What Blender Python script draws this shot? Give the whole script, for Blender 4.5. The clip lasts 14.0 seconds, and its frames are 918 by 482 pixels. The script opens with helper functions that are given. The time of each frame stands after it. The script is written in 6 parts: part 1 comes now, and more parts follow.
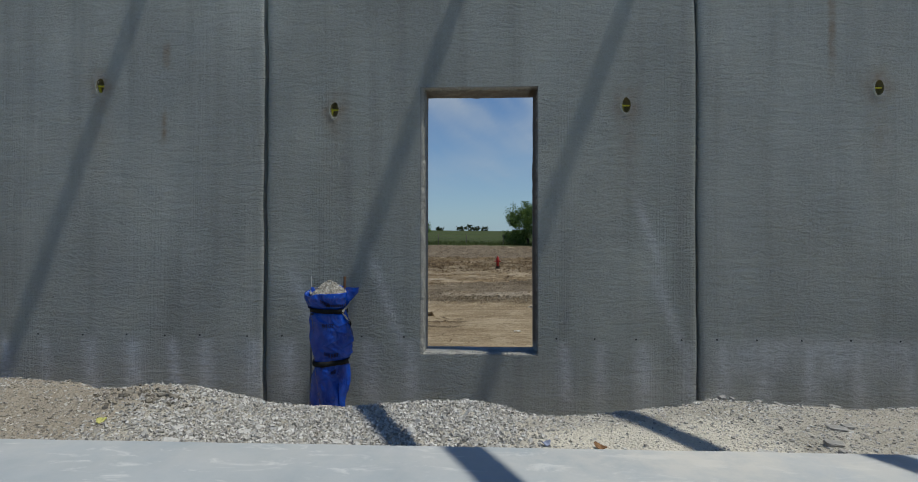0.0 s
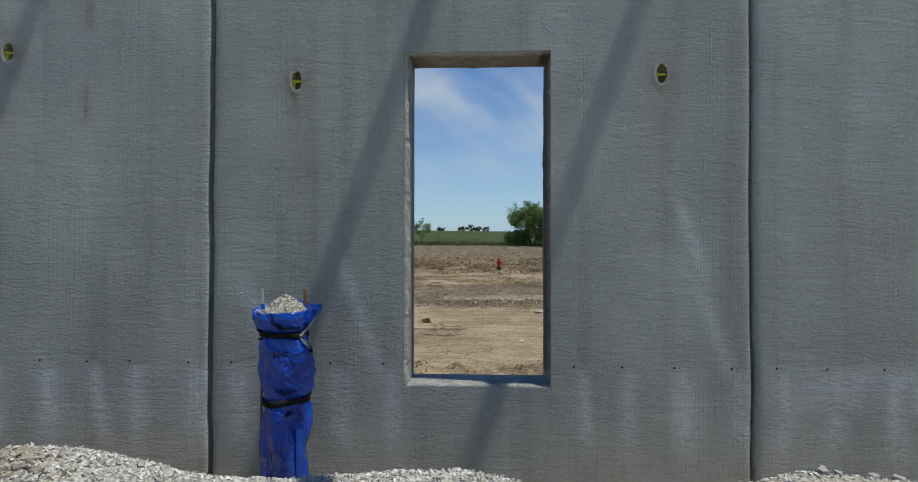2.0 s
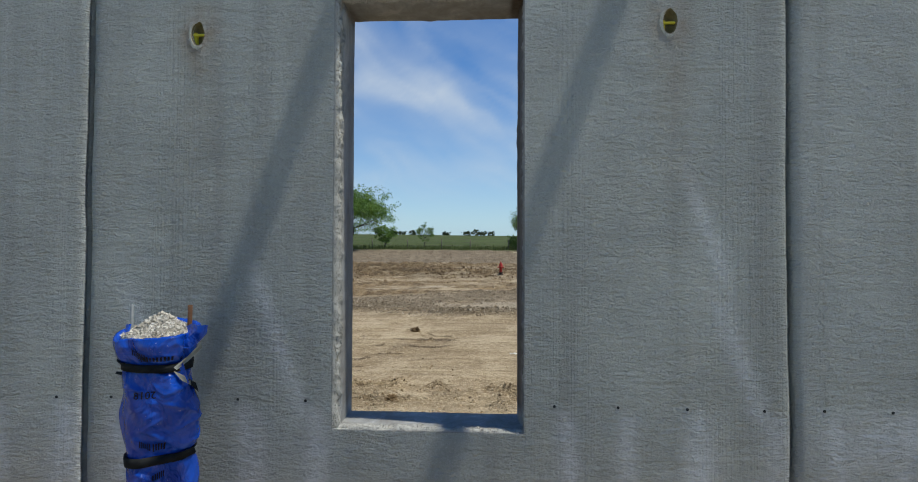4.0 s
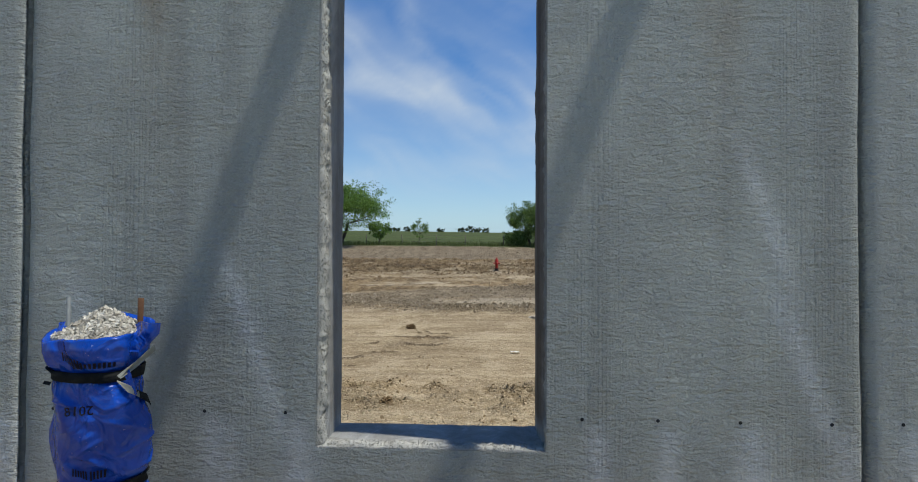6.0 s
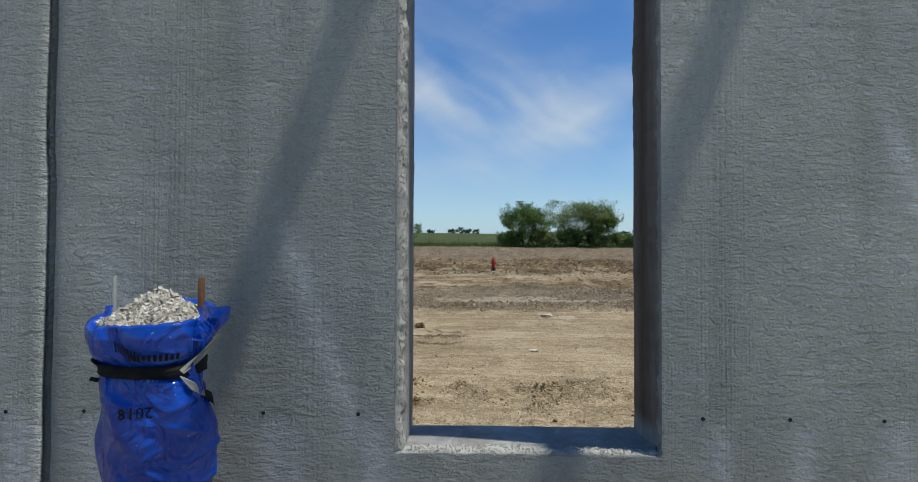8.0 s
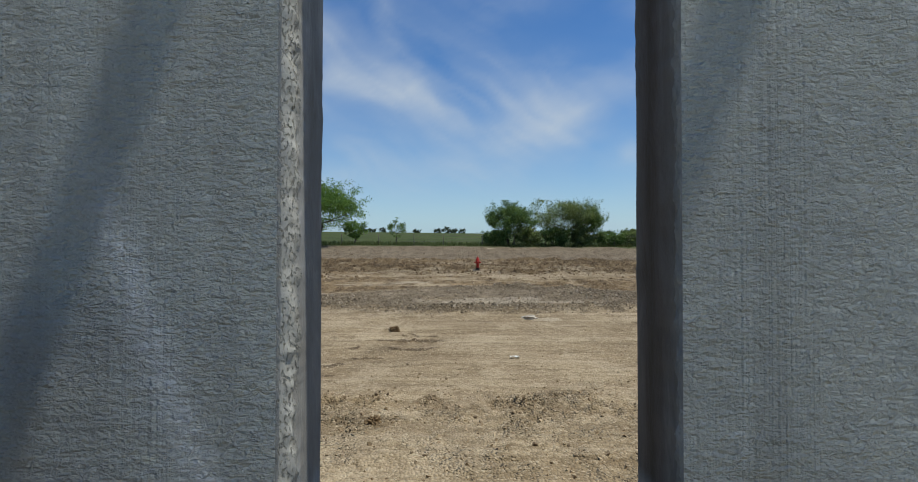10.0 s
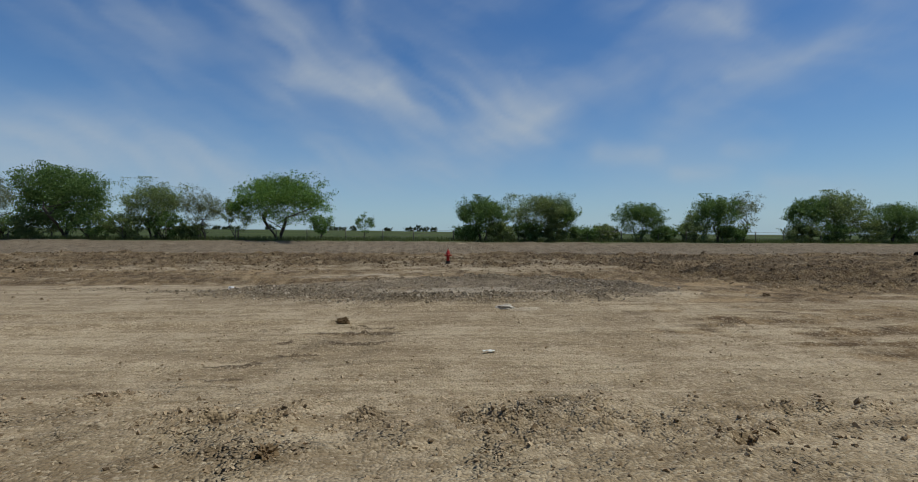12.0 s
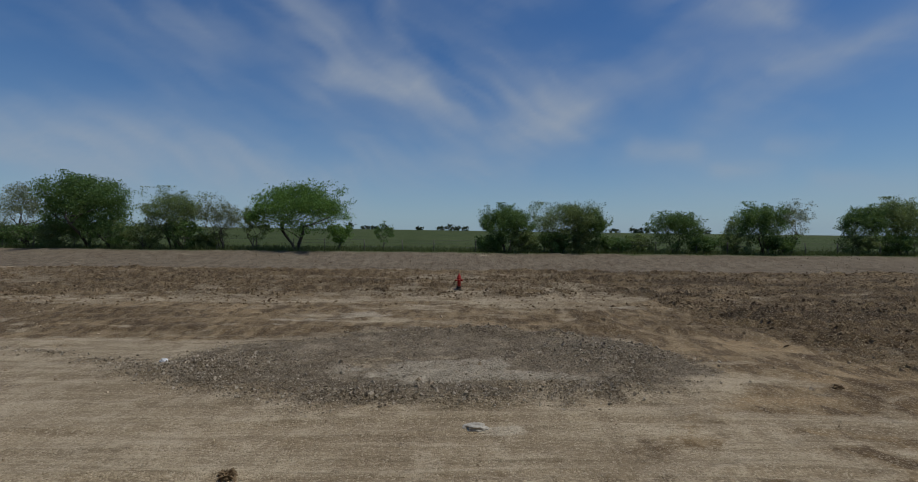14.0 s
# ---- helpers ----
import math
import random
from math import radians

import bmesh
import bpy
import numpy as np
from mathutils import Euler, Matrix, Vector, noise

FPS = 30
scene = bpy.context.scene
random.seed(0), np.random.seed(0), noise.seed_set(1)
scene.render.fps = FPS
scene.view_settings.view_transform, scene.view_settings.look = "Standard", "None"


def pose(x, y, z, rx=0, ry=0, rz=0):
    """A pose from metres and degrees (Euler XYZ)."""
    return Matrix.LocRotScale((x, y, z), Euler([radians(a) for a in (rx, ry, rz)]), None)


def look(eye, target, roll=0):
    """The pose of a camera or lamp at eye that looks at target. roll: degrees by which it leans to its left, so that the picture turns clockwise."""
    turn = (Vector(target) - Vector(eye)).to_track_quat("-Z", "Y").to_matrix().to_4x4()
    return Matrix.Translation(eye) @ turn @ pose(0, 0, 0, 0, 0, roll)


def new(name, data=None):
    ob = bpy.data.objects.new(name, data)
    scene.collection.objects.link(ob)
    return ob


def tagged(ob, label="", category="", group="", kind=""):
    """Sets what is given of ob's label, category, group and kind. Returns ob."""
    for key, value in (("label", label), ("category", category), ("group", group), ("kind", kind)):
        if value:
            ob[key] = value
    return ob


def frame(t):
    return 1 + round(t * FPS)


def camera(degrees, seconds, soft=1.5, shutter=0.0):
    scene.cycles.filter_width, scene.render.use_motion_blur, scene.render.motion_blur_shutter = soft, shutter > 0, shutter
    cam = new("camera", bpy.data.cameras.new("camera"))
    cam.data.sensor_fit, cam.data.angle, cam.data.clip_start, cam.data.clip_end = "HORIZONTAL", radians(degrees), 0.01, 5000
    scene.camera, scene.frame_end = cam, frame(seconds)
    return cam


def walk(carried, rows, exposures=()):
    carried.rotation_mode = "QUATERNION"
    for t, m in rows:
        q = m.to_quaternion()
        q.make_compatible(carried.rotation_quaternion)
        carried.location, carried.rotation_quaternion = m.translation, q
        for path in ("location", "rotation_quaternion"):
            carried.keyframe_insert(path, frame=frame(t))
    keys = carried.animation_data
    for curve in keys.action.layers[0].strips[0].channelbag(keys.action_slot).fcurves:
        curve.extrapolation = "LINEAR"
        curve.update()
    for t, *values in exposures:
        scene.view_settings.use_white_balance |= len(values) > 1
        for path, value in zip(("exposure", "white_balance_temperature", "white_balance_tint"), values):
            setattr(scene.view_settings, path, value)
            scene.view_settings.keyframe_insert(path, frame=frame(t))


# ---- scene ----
cam = camera(84.0, 14.0, soft=1.0)
PATH = [
    (0, (0.014, 0.087, 1.864), (-0.067, 2.085, 1.885), 0.1),
    (0.5, (-0.052, 0.296, 1.87), (-0.134, 2.294, 1.894), 0.0),
    (1, (-0.079, 0.497, 1.877), (-0.157, 2.495, 1.9), -0.0),
    (1.5, (-0.05, 0.69, 1.881), (-0.131, 2.688, 1.904), -0.0),
    (2, (0.035, 0.904, 1.891), (-0.051, 2.902, 1.913), 0.1),
    (2.5, (0.102, 1.116, 1.89), (0.012, 3.114, 1.913), 0.2),
    (3, (0.166, 1.366, 1.885), (0.074, 3.364, 1.911), 0.3),
    (3.2, (0.189, 1.44, 1.863), (0.094, 3.437, 1.905), 0.3),
    (5.3, (0.406, 1.957, 1.904), (0.288, 3.954, 1.93), 0.2),
    (5.5, (0.35, 1.992, 1.901), (0.253, 3.99, 1.925), 0.0),
    (6, (0.211, 2.074, 1.822), (0.125, 4.072, 1.849), 0.3),
    (6.5, (0.092, 2.119, 1.742), (0.016, 4.118, 1.772), 0.3),
    (7, (-0.029, 2.164, 1.711), (-0.098, 4.162, 1.742), 0.3),
    (7.5, (-0.171, 2.249, 1.715), (-0.23, 4.248, 1.747), 0.1),
    (8, (-0.193, 2.34, 1.726), (-0.239, 4.339, 1.758), 0.2),
    (8.5, (-0.115, 2.417, 1.739), (-0.145, 4.417, 1.77), 0.4),
    (8.7, (-0.093, 2.444, 1.741), (-0.124, 4.443, 1.773), 0.3),
    (10.8, (0.033, 3.505, 1.606), (0.077, 5.505, 1.637), -0.0),
    (11, (0.066, 3.651, 1.572), (0.118, 5.651, 1.603), -0.0),
    (11.3, (0.088, 3.88, 1.506), (0.153, 5.879, 1.536), 0.1),
    (11.5, (0.1, 4.062, 1.455), (0.179, 6.06, 1.485), 0.1),
    (12, (0.104, 4.498, 1.334), (0.222, 6.494, 1.361), 0.0),
    (12.5, (0.307, 5.126, 1.294), (0.465, 7.12, 1.319), -0.0),
    (13, (0.71, 5.904, 1.655), (0.886, 7.896, 1.681), -0.0),
    (13.5, (1.069, 6.446, 2.325), (1.163, 8.443, 2.348), 0.2),
    (14, (1.265, 6.825, 2.66), (1.254, 8.825, 2.677), 0.3),
]
EXPOSURES = [(0.0, -0.32, 6500, 5), (1.0, -0.08, 6500, 5), (2.0, 0.06, 6500, 5), (3.0, 0.25, 6500, 5), (5.5, 0.28, 6500, 5), (8.7, 0.2, 6500, 5), (11.0, -0.02, 6500, 5), (12.0, -0.24, 6450, 5), (12.6, -0.41, 6390, 5), (13.2, -0.54, 6320, 6), (14.0, -0.6, 6290, 8)]
walk(cam, [(t, look(eye, target, roll)) for t, eye, target, roll in PATH], EXPOSURES)

# ---- daylight: high sun from the right, a little behind the wall's inner side ----
SUN_TO = Vector((1.0, -0.145, 2.557)).normalized()
world = bpy.data.worlds.new("daylight")
scene.world = world
world.use_nodes = True
wn = world.node_tree.nodes
sky = wn.new("ShaderNodeTexSky")
sky.sky_type, sky.sun_disc = "NISHITA", False
sky.sun_elevation = math.asin(SUN_TO.z)
sky.sun_rotation = math.atan2(SUN_TO.x, SUN_TO.y)
sky.air_density, sky.dust_density, sky.ozone_density = 1.0, 0.25, 3.0
wn["Background"].inputs["Strength"].default_value = 0.108
deep = wn.new("ShaderNodeHueSaturation")
deep.inputs["Hue"].default_value = 0.508
deep.inputs["Saturation"].default_value = 1.28
world.node_tree.links.new(sky.outputs[0], deep.inputs["Color"])
world.node_tree.links.new(deep.outputs[0], wn["Background"].inputs[0])
lamp = bpy.data.lights.new("sun", "SUN")
lamp.energy, lamp.angle, lamp.color = 4.0, radians(0.6), (1.0, 0.98, 0.945)
sun = new("sun", lamp)
sun.matrix_world = look(SUN_TO * 60, (0, 0, 0))

# ---- noise in plain arithmetic ----
def lattice(ix, iy, seed):
    h = (ix.astype(np.int64) * 374761393 + iy.astype(np.int64) * 668265263 + seed * 974634777) & 0xFFFFFFFF
    h = ((h ^ (h >> 13)) * 1274126177) & 0xFFFFFFFF
    return ((h ^ (h >> 16)) & 0xFFFFFF) / float(0xFFFFFF)


def vnoise(x, y, seed=0):
    x, y = np.broadcast_arrays(np.asarray(x, float), np.asarray(y, float))
    ix, iy = np.floor(x), np.floor(y)
    fx, fy = x - ix, y - iy
    fx, fy = fx * fx * (3 - 2 * fx), fy * fy * (3 - 2 * fy)
    a, b = lattice(ix, iy, seed), lattice(ix + 1, iy, seed)
    c, d = lattice(ix, iy + 1, seed), lattice(ix + 1, iy + 1, seed)
    return (a * (1 - fx) + b * fx) * (1 - fy) + (c * (1 - fx) + d * fx) * fy


def fbm(x, y, seed=0, octaves=4):
    total, amp, norm = 0.0, 1.0, 0.0
    for k in range(octaves):
        total = total + amp * vnoise(np.asarray(x) * 2 ** k, np.asarray(y) * 2 ** k, seed + 17 * k)
        norm, amp = norm + amp, amp * 0.5
    return total / norm - 0.5


def sstep(a, b, x):
    t = np.clip((np.asarray(x, float) - a) / (b - a), 0, 1)
    return t * t * (3 - 2 * t)


# ---- building helpers ----
def mesh_from(name, verts, faces, material=None, smooth=False):
    me = bpy.data.meshes.new(name)
    me.from_pydata([tuple(map(float, v)) for v in verts], [], [tuple(map(int, f)) for f in faces])
    if material:
        me.materials.append(material)
    if smooth:
        me.polygons.foreach_set("use_smooth", [True] * len(me.polygons))
    me.update()
    return me


def part(name, me, parent, label=""):
    """One mesh object under a thing or a part."""
    ob = new(name, me)
    ob.parent = parent
    if label:
        ob["label"] = label
    return ob


def empty(name, at, label, category, group="", kind=""):
    ob = new(name)
    ob.location = at
    ob.empty_display_size = 0.2
    return tagged(ob, label, category, group, kind)


def attribute(me, name, values):
    a = me.attributes.new(name, "FLOAT", "POINT")
    a.data.foreach_set("value", np.asarray(values, dtype=np.float32).ravel())


def bm_mesh(name, bm, material, smooth=False):
    me = bpy.data.meshes.new(name)
    bm.to_mesh(me)
    bm.free()
    me.materials.append(material)
    if smooth:
        me.polygons.foreach_set("use_smooth", [True] * len(me.polygons))
    return me


def grid_faces(nu, nv, wrap=False):
    out = []
    for i in range(nu - (0 if wrap else 1)):
        for j in range(nv - 1):
            i2 = (i + 1) % nu
            out.append((i * nv + j, i2 * nv + j, i2 * nv + j + 1, i * nv + j + 1))
    return out


def tube(points, radii, sides=6):
    """A tapered tube along points: verts and faces, closed at both ends."""
    pts = [Vector(p) for p in points]
    vs, fs = [], []
    ref = Vector((0.31, 0.95, 0.1))
    for k, p in enumerate(pts):
        d = (pts[min(k + 1, len(pts) - 1)] - pts[max(k - 1, 0)]).normalized()
        a = d.cross(ref).normalized()
        b = d.cross(a)
        for s in range(sides):
            w = 2 * math.pi * s / sides
            vs.append(p + (a * math.cos(w) + b * math.sin(w)) * radii[k])
    for k in range(len(pts) - 1):
        for s in range(sides):
            s2 = (s + 1) % sides
            fs.append((k * sides + s, k * sides + s2, (k + 1) * sides + s2, (k + 1) * sides + s))
    fs.append(tuple(range(sides))[::-1])
    fs.append(tuple(range((len(pts) - 1) * sides, len(pts) * sides)))
    return vs, fs


def box(bm, x0, x1, y0, y1, z0, z1):
    m = Matrix.LocRotScale(((x0 + x1) / 2, (y0 + y1) / 2, (z0 + z1) / 2), None, (x1 - x0, y1 - y0, z1 - z0))
    return bmesh.ops.create_cube(bm, size=1, matrix=m)["verts"]


ICO = bmesh.new()
bmesh.ops.create_icosphere(ICO, subdivisions=1, radius=1)
ICO_V = np.array([v.co[:] for v in ICO.verts])
ICO_F = np.array([[v.index for v in f.verts] for f in ICO.faces])
ICO.free()
# an angular stone: twelve corners pulled about
def stone_shape(rng, rough=0.28):
    v = ICO_V * (1 + rng.uniform(-rough, rough, (len(ICO_V), 1)))
    return v


def rot_random(rng, n):
    q = rng.normal(size=(n, 4))
    q /= np.linalg.norm(q, axis=1)[:, None]
    w, x, y, z = q.T
    return np.stack([np.stack([1 - 2 * (y * y + z * z), 2 * (x * y - z * w), 2 * (x * z + y * w)], 1),
                     np.stack([2 * (x * y + z * w), 1 - 2 * (x * x + z * z), 2 * (y * z - x * w)], 1),
                     np.stack([2 * (x * z - y * w), 2 * (y * z + x * w), 1 - 2 * (x * x + y * y)], 1)], 1)


# a broken chip: the eight corners of a block pulled about
CHIP_V = np.array([[x, y, z] for x in (-1, 1) for y in (-1, 1) for z in (-1, 1)]) * 0.62
CHIP_F = np.array([[0, 1, 3], [0, 3, 2], [4, 6, 7], [4, 7, 5], [0, 4, 5], [0, 5, 1], [2, 3, 7], [2, 7, 6], [0, 2, 6], [0, 6, 4], [1, 5, 7], [1, 7, 3]])


def chip_shape(rng):
    v = CHIP_V + rng.uniform(-0.3, 0.3, CHIP_V.shape)
    v[rng.integers(0, 8)] *= 0.45
    return v * np.array([1.0, rng.uniform(0.6, 1.0), rng.uniform(0.7, 1.1)])


def scatter_mesh(name, places, sizes, rng, material, flat=0.65, rough=0.28, lay=True, chips=False, tilt=0.35):
    """Many small stones or clods in one mesh."""
    n = len(places)
    CV, CF = (CHIP_V, CHIP_F) if chips else (ICO_V, ICO_F)
    shapes = np.stack([chip_shape(rng) if chips else stone_shape(rng, rough) for _ in range(32)])
    pick = rng.integers(0, 32, n)
    sc = np.stack([sizes * rng.uniform(0.75, 1.3, n), sizes * rng.uniform(0.75, 1.3, n), sizes * rng.uniform(flat * 0.7, flat * 1.2, n)], 1)
    local = shapes[pick] * sc[:, None, :]
    R = rot_random(rng, n)
    if lay:  # mostly lying flat: turn about z, tilt a little
        a = rng.uniform(0, 2 * np.pi, n)
        tx, ty = rng.normal(0, tilt, n), rng.normal(0, tilt, n)
        R = np.zeros((n, 3, 3))
        ca, sa = np.cos(a), np.sin(a)
        R[:, 0, 0], R[:, 0, 1], R[:, 1, 0], R[:, 1, 1], R[:, 2, 2] = ca, -sa, sa, ca, 1
        T = np.zeros((n, 3, 3))
        T[:, 0, 0] = T[:, 1, 1] = T[:, 2, 2] = 1
        T[:, 2, 0], T[:, 0, 2], T[:, 2, 1], T[:, 1, 2] = tx, -tx, ty, -ty
        R = T @ R
    v = np.einsum("nij,nkj->nki", R, local) + places[:, None, :]
    f = CF[None] + (np.arange(n) * len(CV))[:, None, None]
    me = bpy.data.meshes.new(name)
    nv, nf = n * len(CV), n * len(CF)
    me.vertices.add(nv)
    me.vertices.foreach_set("co", v.astype(np.float32).ravel())
    me.loops.add(nf * 3)
    me.loops.foreach_set("vertex_index", f.astype(np.int32).ravel())
    me.polygons.add(nf)
    me.polygons.foreach_set("loop_start", (np.arange(nf) * 3).astype(np.int32))
    me.polygons.foreach_set("use_smooth", [False] * nf)
    me.materials.append(material)
    me.update(calc_edges=True)
    me.validate()
    return me


# ---- materials ----
class Mat:
    """A small writer of node materials."""

    def __init__(self, name, rough=0.8, metal=0.0, spec=0.3):
        self.m = bpy.data.materials.new(name)
        self.m.use_nodes = True
        self.t = self.m.node_tree
        self.b = self.t.nodes["Principled BSDF"]
        self.b.inputs["Roughness"].default_value = rough
        self.b.inputs["Metallic"].default_value = metal
        self.b.inputs["Specular IOR Level"].default_value = spec

    def node(self, kind, **inputs):
        n = self.t.nodes.new(kind)
        for k, v in inputs.items():
            self.put(n, k.replace("_", " "), v)
        return n

    def put(self, n, key, v):
        sock = n.inputs[int(key)] if key.isdigit() else n.inputs[key]
        if isinstance(v, bpy.types.NodeSocket):
            self.t.links.new(v, sock)
        else:
            sock.default_value = v

    def coords(self, scale=(1, 1, 1), rot=(0, 0, 0)):
        tc = self.t.nodes.new("ShaderNodeTexCoord")
        mp = self.t.nodes.new("ShaderNodeMapping")
        mp.inputs["Scale"].default_value = scale
        mp.inputs["Rotation"].default_value = rot
        self.t.links.new(tc.outputs["Object"], mp.inputs["Vector"])
        return mp.outputs[0]

    def noise(self, scale, vec=None, detail=4.0, rough=0.55, distort=0.0):
        n = self.node("ShaderNodeTexNoise", Scale=scale, Detail=detail, Roughness=rough, Distortion=distort)
        self.t.links.new(vec if vec is not None else self.coords(), n.inputs["Vector"])
        return n.outputs["Fac"]

    def cells(self, scale, vec=None, smooth=0.0):
        """Rounded lumps: height inside each cell, and a random value for each."""
        n = self.t.nodes.new("ShaderNodeTexVoronoi")
        n.feature = "SMOOTH_F1" if smooth else "F1"
        n.inputs["Scale"].default_value = scale
        if smooth:
            n.inputs["Smoothness"].default_value = smooth
        self.t.links.new(vec if vec is not None else self.coords(), n.inputs["Vector"])
        return self.math("SUBTRACT", 1.0, n.outputs["Distance"]), n.outputs["Color"]

    def ramp(self, fac, stops):
        n = self.t.nodes.new("ShaderNodeValToRGB")
        e = n.color_ramp.elements
        while len(e) < len(stops):
            e.new(0.5)
        for el, (p, c) in zip(e, stops):
            el.position = p
            el.color = (*c, 1) if isinstance(c, tuple) else (c, c, c, 1)
        self.t.links.new(fac, n.inputs[0])
        return n.outputs[0]

    def mix(self, fac, a, b, mode="MIX"):
        n = self.t.nodes.new("ShaderNodeMix")
        n.data_type, n.blend_type = "RGBA", mode
        for sock, v in ((n.inputs[0], fac), (n.inputs[6], a), (n.inputs[7], b)):
            if isinstance(v, bpy.types.NodeSocket):
                self.t.links.new(v, sock)
            elif isinstance(v, tuple):
                sock.default_value = (*v, 1)
            else:
                sock.default_value = v
        return n.outputs[2]

    def math(self, op, a, b=0.0, c=0.0):
        n = self.t.nodes.new("ShaderNodeMath")
        n.operation = op
        for sock, v in zip(n.inputs, (a, b, c)):
            if isinstance(v, bpy.types.NodeSocket):
                self.t.links.new(v, sock)
            else:
                sock.default_value = v
        return n.outputs[0]

    def attr(self, name):
        n = self.t.nodes.new("ShaderNodeAttribute")
        n.attribute_name = name
        return n.outputs["Fac"]

    def random(self):
        return self.t.nodes.new("ShaderNodeObjectInfo").outputs["Random"]

    def island(self):
        return self.t.nodes.new("ShaderNodeNewGeometry").outputs["Random Per Island"]

    def color(self, v):
        self.put(self.b, "Base Color", (*v, 1) if isinstance(v, tuple) else v)
        return self

    def rough(self, v):
        self.put(self.b, "Roughness", v)
        return self

    def bump(self, height, strength=0.5, dist=0.01, under=None):
        n = self.node("ShaderNodeBump", Strength=strength, Distance=dist, Height=height)
        if under is not None:
            self.t.links.new(under, n.inputs["Normal"])
        self.t.links.new(n.outputs[0], self.b.inputs["Normal"])
        return n.outputs[0]


def plain(name, c1, c2, scale, rough=0.7, metal=0.0, bump=0.3, dist=0.004, spec=0.3):
    m = Mat(name, rough, metal, spec)
    f = m.noise(scale, detail=5)
    m.color(m.mix(m.ramp(f, [(0.3, 0.0), (0.7, 1.0)]), c1, c2))
    m.bump(m.noise(scale * 3), bump, dist)
    return m.m


# cast concrete with a raked, rippled face
def concrete_wall():
    m = Mat("raked_concrete", 0.88, 0, 0.2)
    ripple = m.noise(1.0, m.coords((19, 19, 55)), 3, 0.65, 0.3)
    ripple2 = m.noise(1.0, m.coords((55, 55, 120)), 2, 0.55, 0.2)
    grit = m.ramp(m.noise(1.0, m.coords((130, 130, 160)), 3, 0.6), [(0.48, 0.0), (0.72, 1.0)])
    lines = m.ramp(m.noise(1.0, m.coords((85, 20, 0.8)), 2, 0.5), [(0.32, 0.0), (0.68, 1.0)])
    band = m.ramp(m.noise(1.0, m.coords((2.3, 1, 0.12)), 2), [(0.5, 0.06), (0.6, 1.0)])
    calm = m.ramp(m.noise(1.4, m.coords((1, 1, 1)), 3), [(0.36, 0.3), (0.6, 1.0)])
    blister = m.ramp(m.noise(1.0, m.coords((42, 42, 52)), 2, 0.5, 0.6), [(0.56, 0.0), (0.74, 1.0)])
    h = m.math("MULTIPLY", m.math("ADD", m.math("MULTIPLY", ripple, 1.5), m.math("MULTIPLY", ripple2, 0.7)), calm)
    h = m.math("ADD", h, m.math("MULTIPLY", m.noise(1.0, m.coords((4.5, 4.5, 20)), 3, 0.55, 0.4), 1.3))
    h = m.math("ADD", h, m.math("MULTIPLY", m.math("MULTIPLY", lines, band), 0.24))
    h = m.math("ADD", h, m.math("ADD", m.math("MULTIPLY", grit, 0.22), m.math("MULTIPLY", blister, 0.3)))
    cloud = m.noise(1.0, m.coords((1.1, 1, 0.6)), 6, 0.65)
    col = m.mix(m.ramp(cloud, [(0.3, 0.0), (0.7, 1.0)]), (0.296, 0.296, 0.252), (0.438, 0.436, 0.366))
    blot = m.noise(1.0, m.coords((0.55, 1, 0.8)), 7, 0.72, 0.8)
    col = m.mix(m.math("MULTIPLY", m.ramp(blot, [(0.44, 0.0), (0.6, 1.0)]), 0.45), col, (0.31, 0.322, 0.29))
    col = m.mix(m.math("MULTIPLY", grit, 0.35), col, (0.53, 0.53, 0.475))
    col = m.mix(m.math("MULTIPLY", m.ramp(m.noise(1.0, m.coords((70, 70, 90)), 3, 0.65), [(0.3, 1.0), (0.42, 0.0)]), 0.4), col, (0.22, 0.22, 0.195))
    col = m.mix(m.math("MULTIPLY", m.ramp(m.noise(28.0, detail=4), [(0.5, 0.0), (0.75, 1.0)]), 0.3), col, (0.44, 0.45, 0.43))
    runs = m.noise(1.0, m.coords((5.0, 1, 0.25)), 4, 0.6)
    col = m.mix(m.math("MULTIPLY", m.ramp(runs, [(0.48, 0.0), (0.72, 1.0)]), 0.4), col, (0.2, 0.192, 0.165))
    pale = m.math("MULTIPLY", m.attr("pale"), m.ramp(m.math("ADD", m.math("MULTIPLY", ripple, 0.6), m.math("MULTIPLY", m.noise(1.0, m.coords((9, 9, 5)), 5, 0.7), 0.4)), [(0.42, 0.4), (0.55, 1.0)]))
    col = m.mix(m.math("MINIMUM", m.math("MULTIPLY", pale, 0.95), 1.0), col, (0.6, 0.6, 0.57))
    rust = m.math("MULTIPLY", m.attr("rust"), m.ramp(m.noise(9.0), [(0.3, 0.2), (0.7, 1.0)]))
    col = m.mix(rust, col, (0.22, 0.12, 0.03))
    col = m.mix(m.attr("tone"), col, (1.22, 1.21, 1.22), "MULTIPLY")
    m.color(col)
    m.bump(h, 1.0, 0.02)
    return m.m


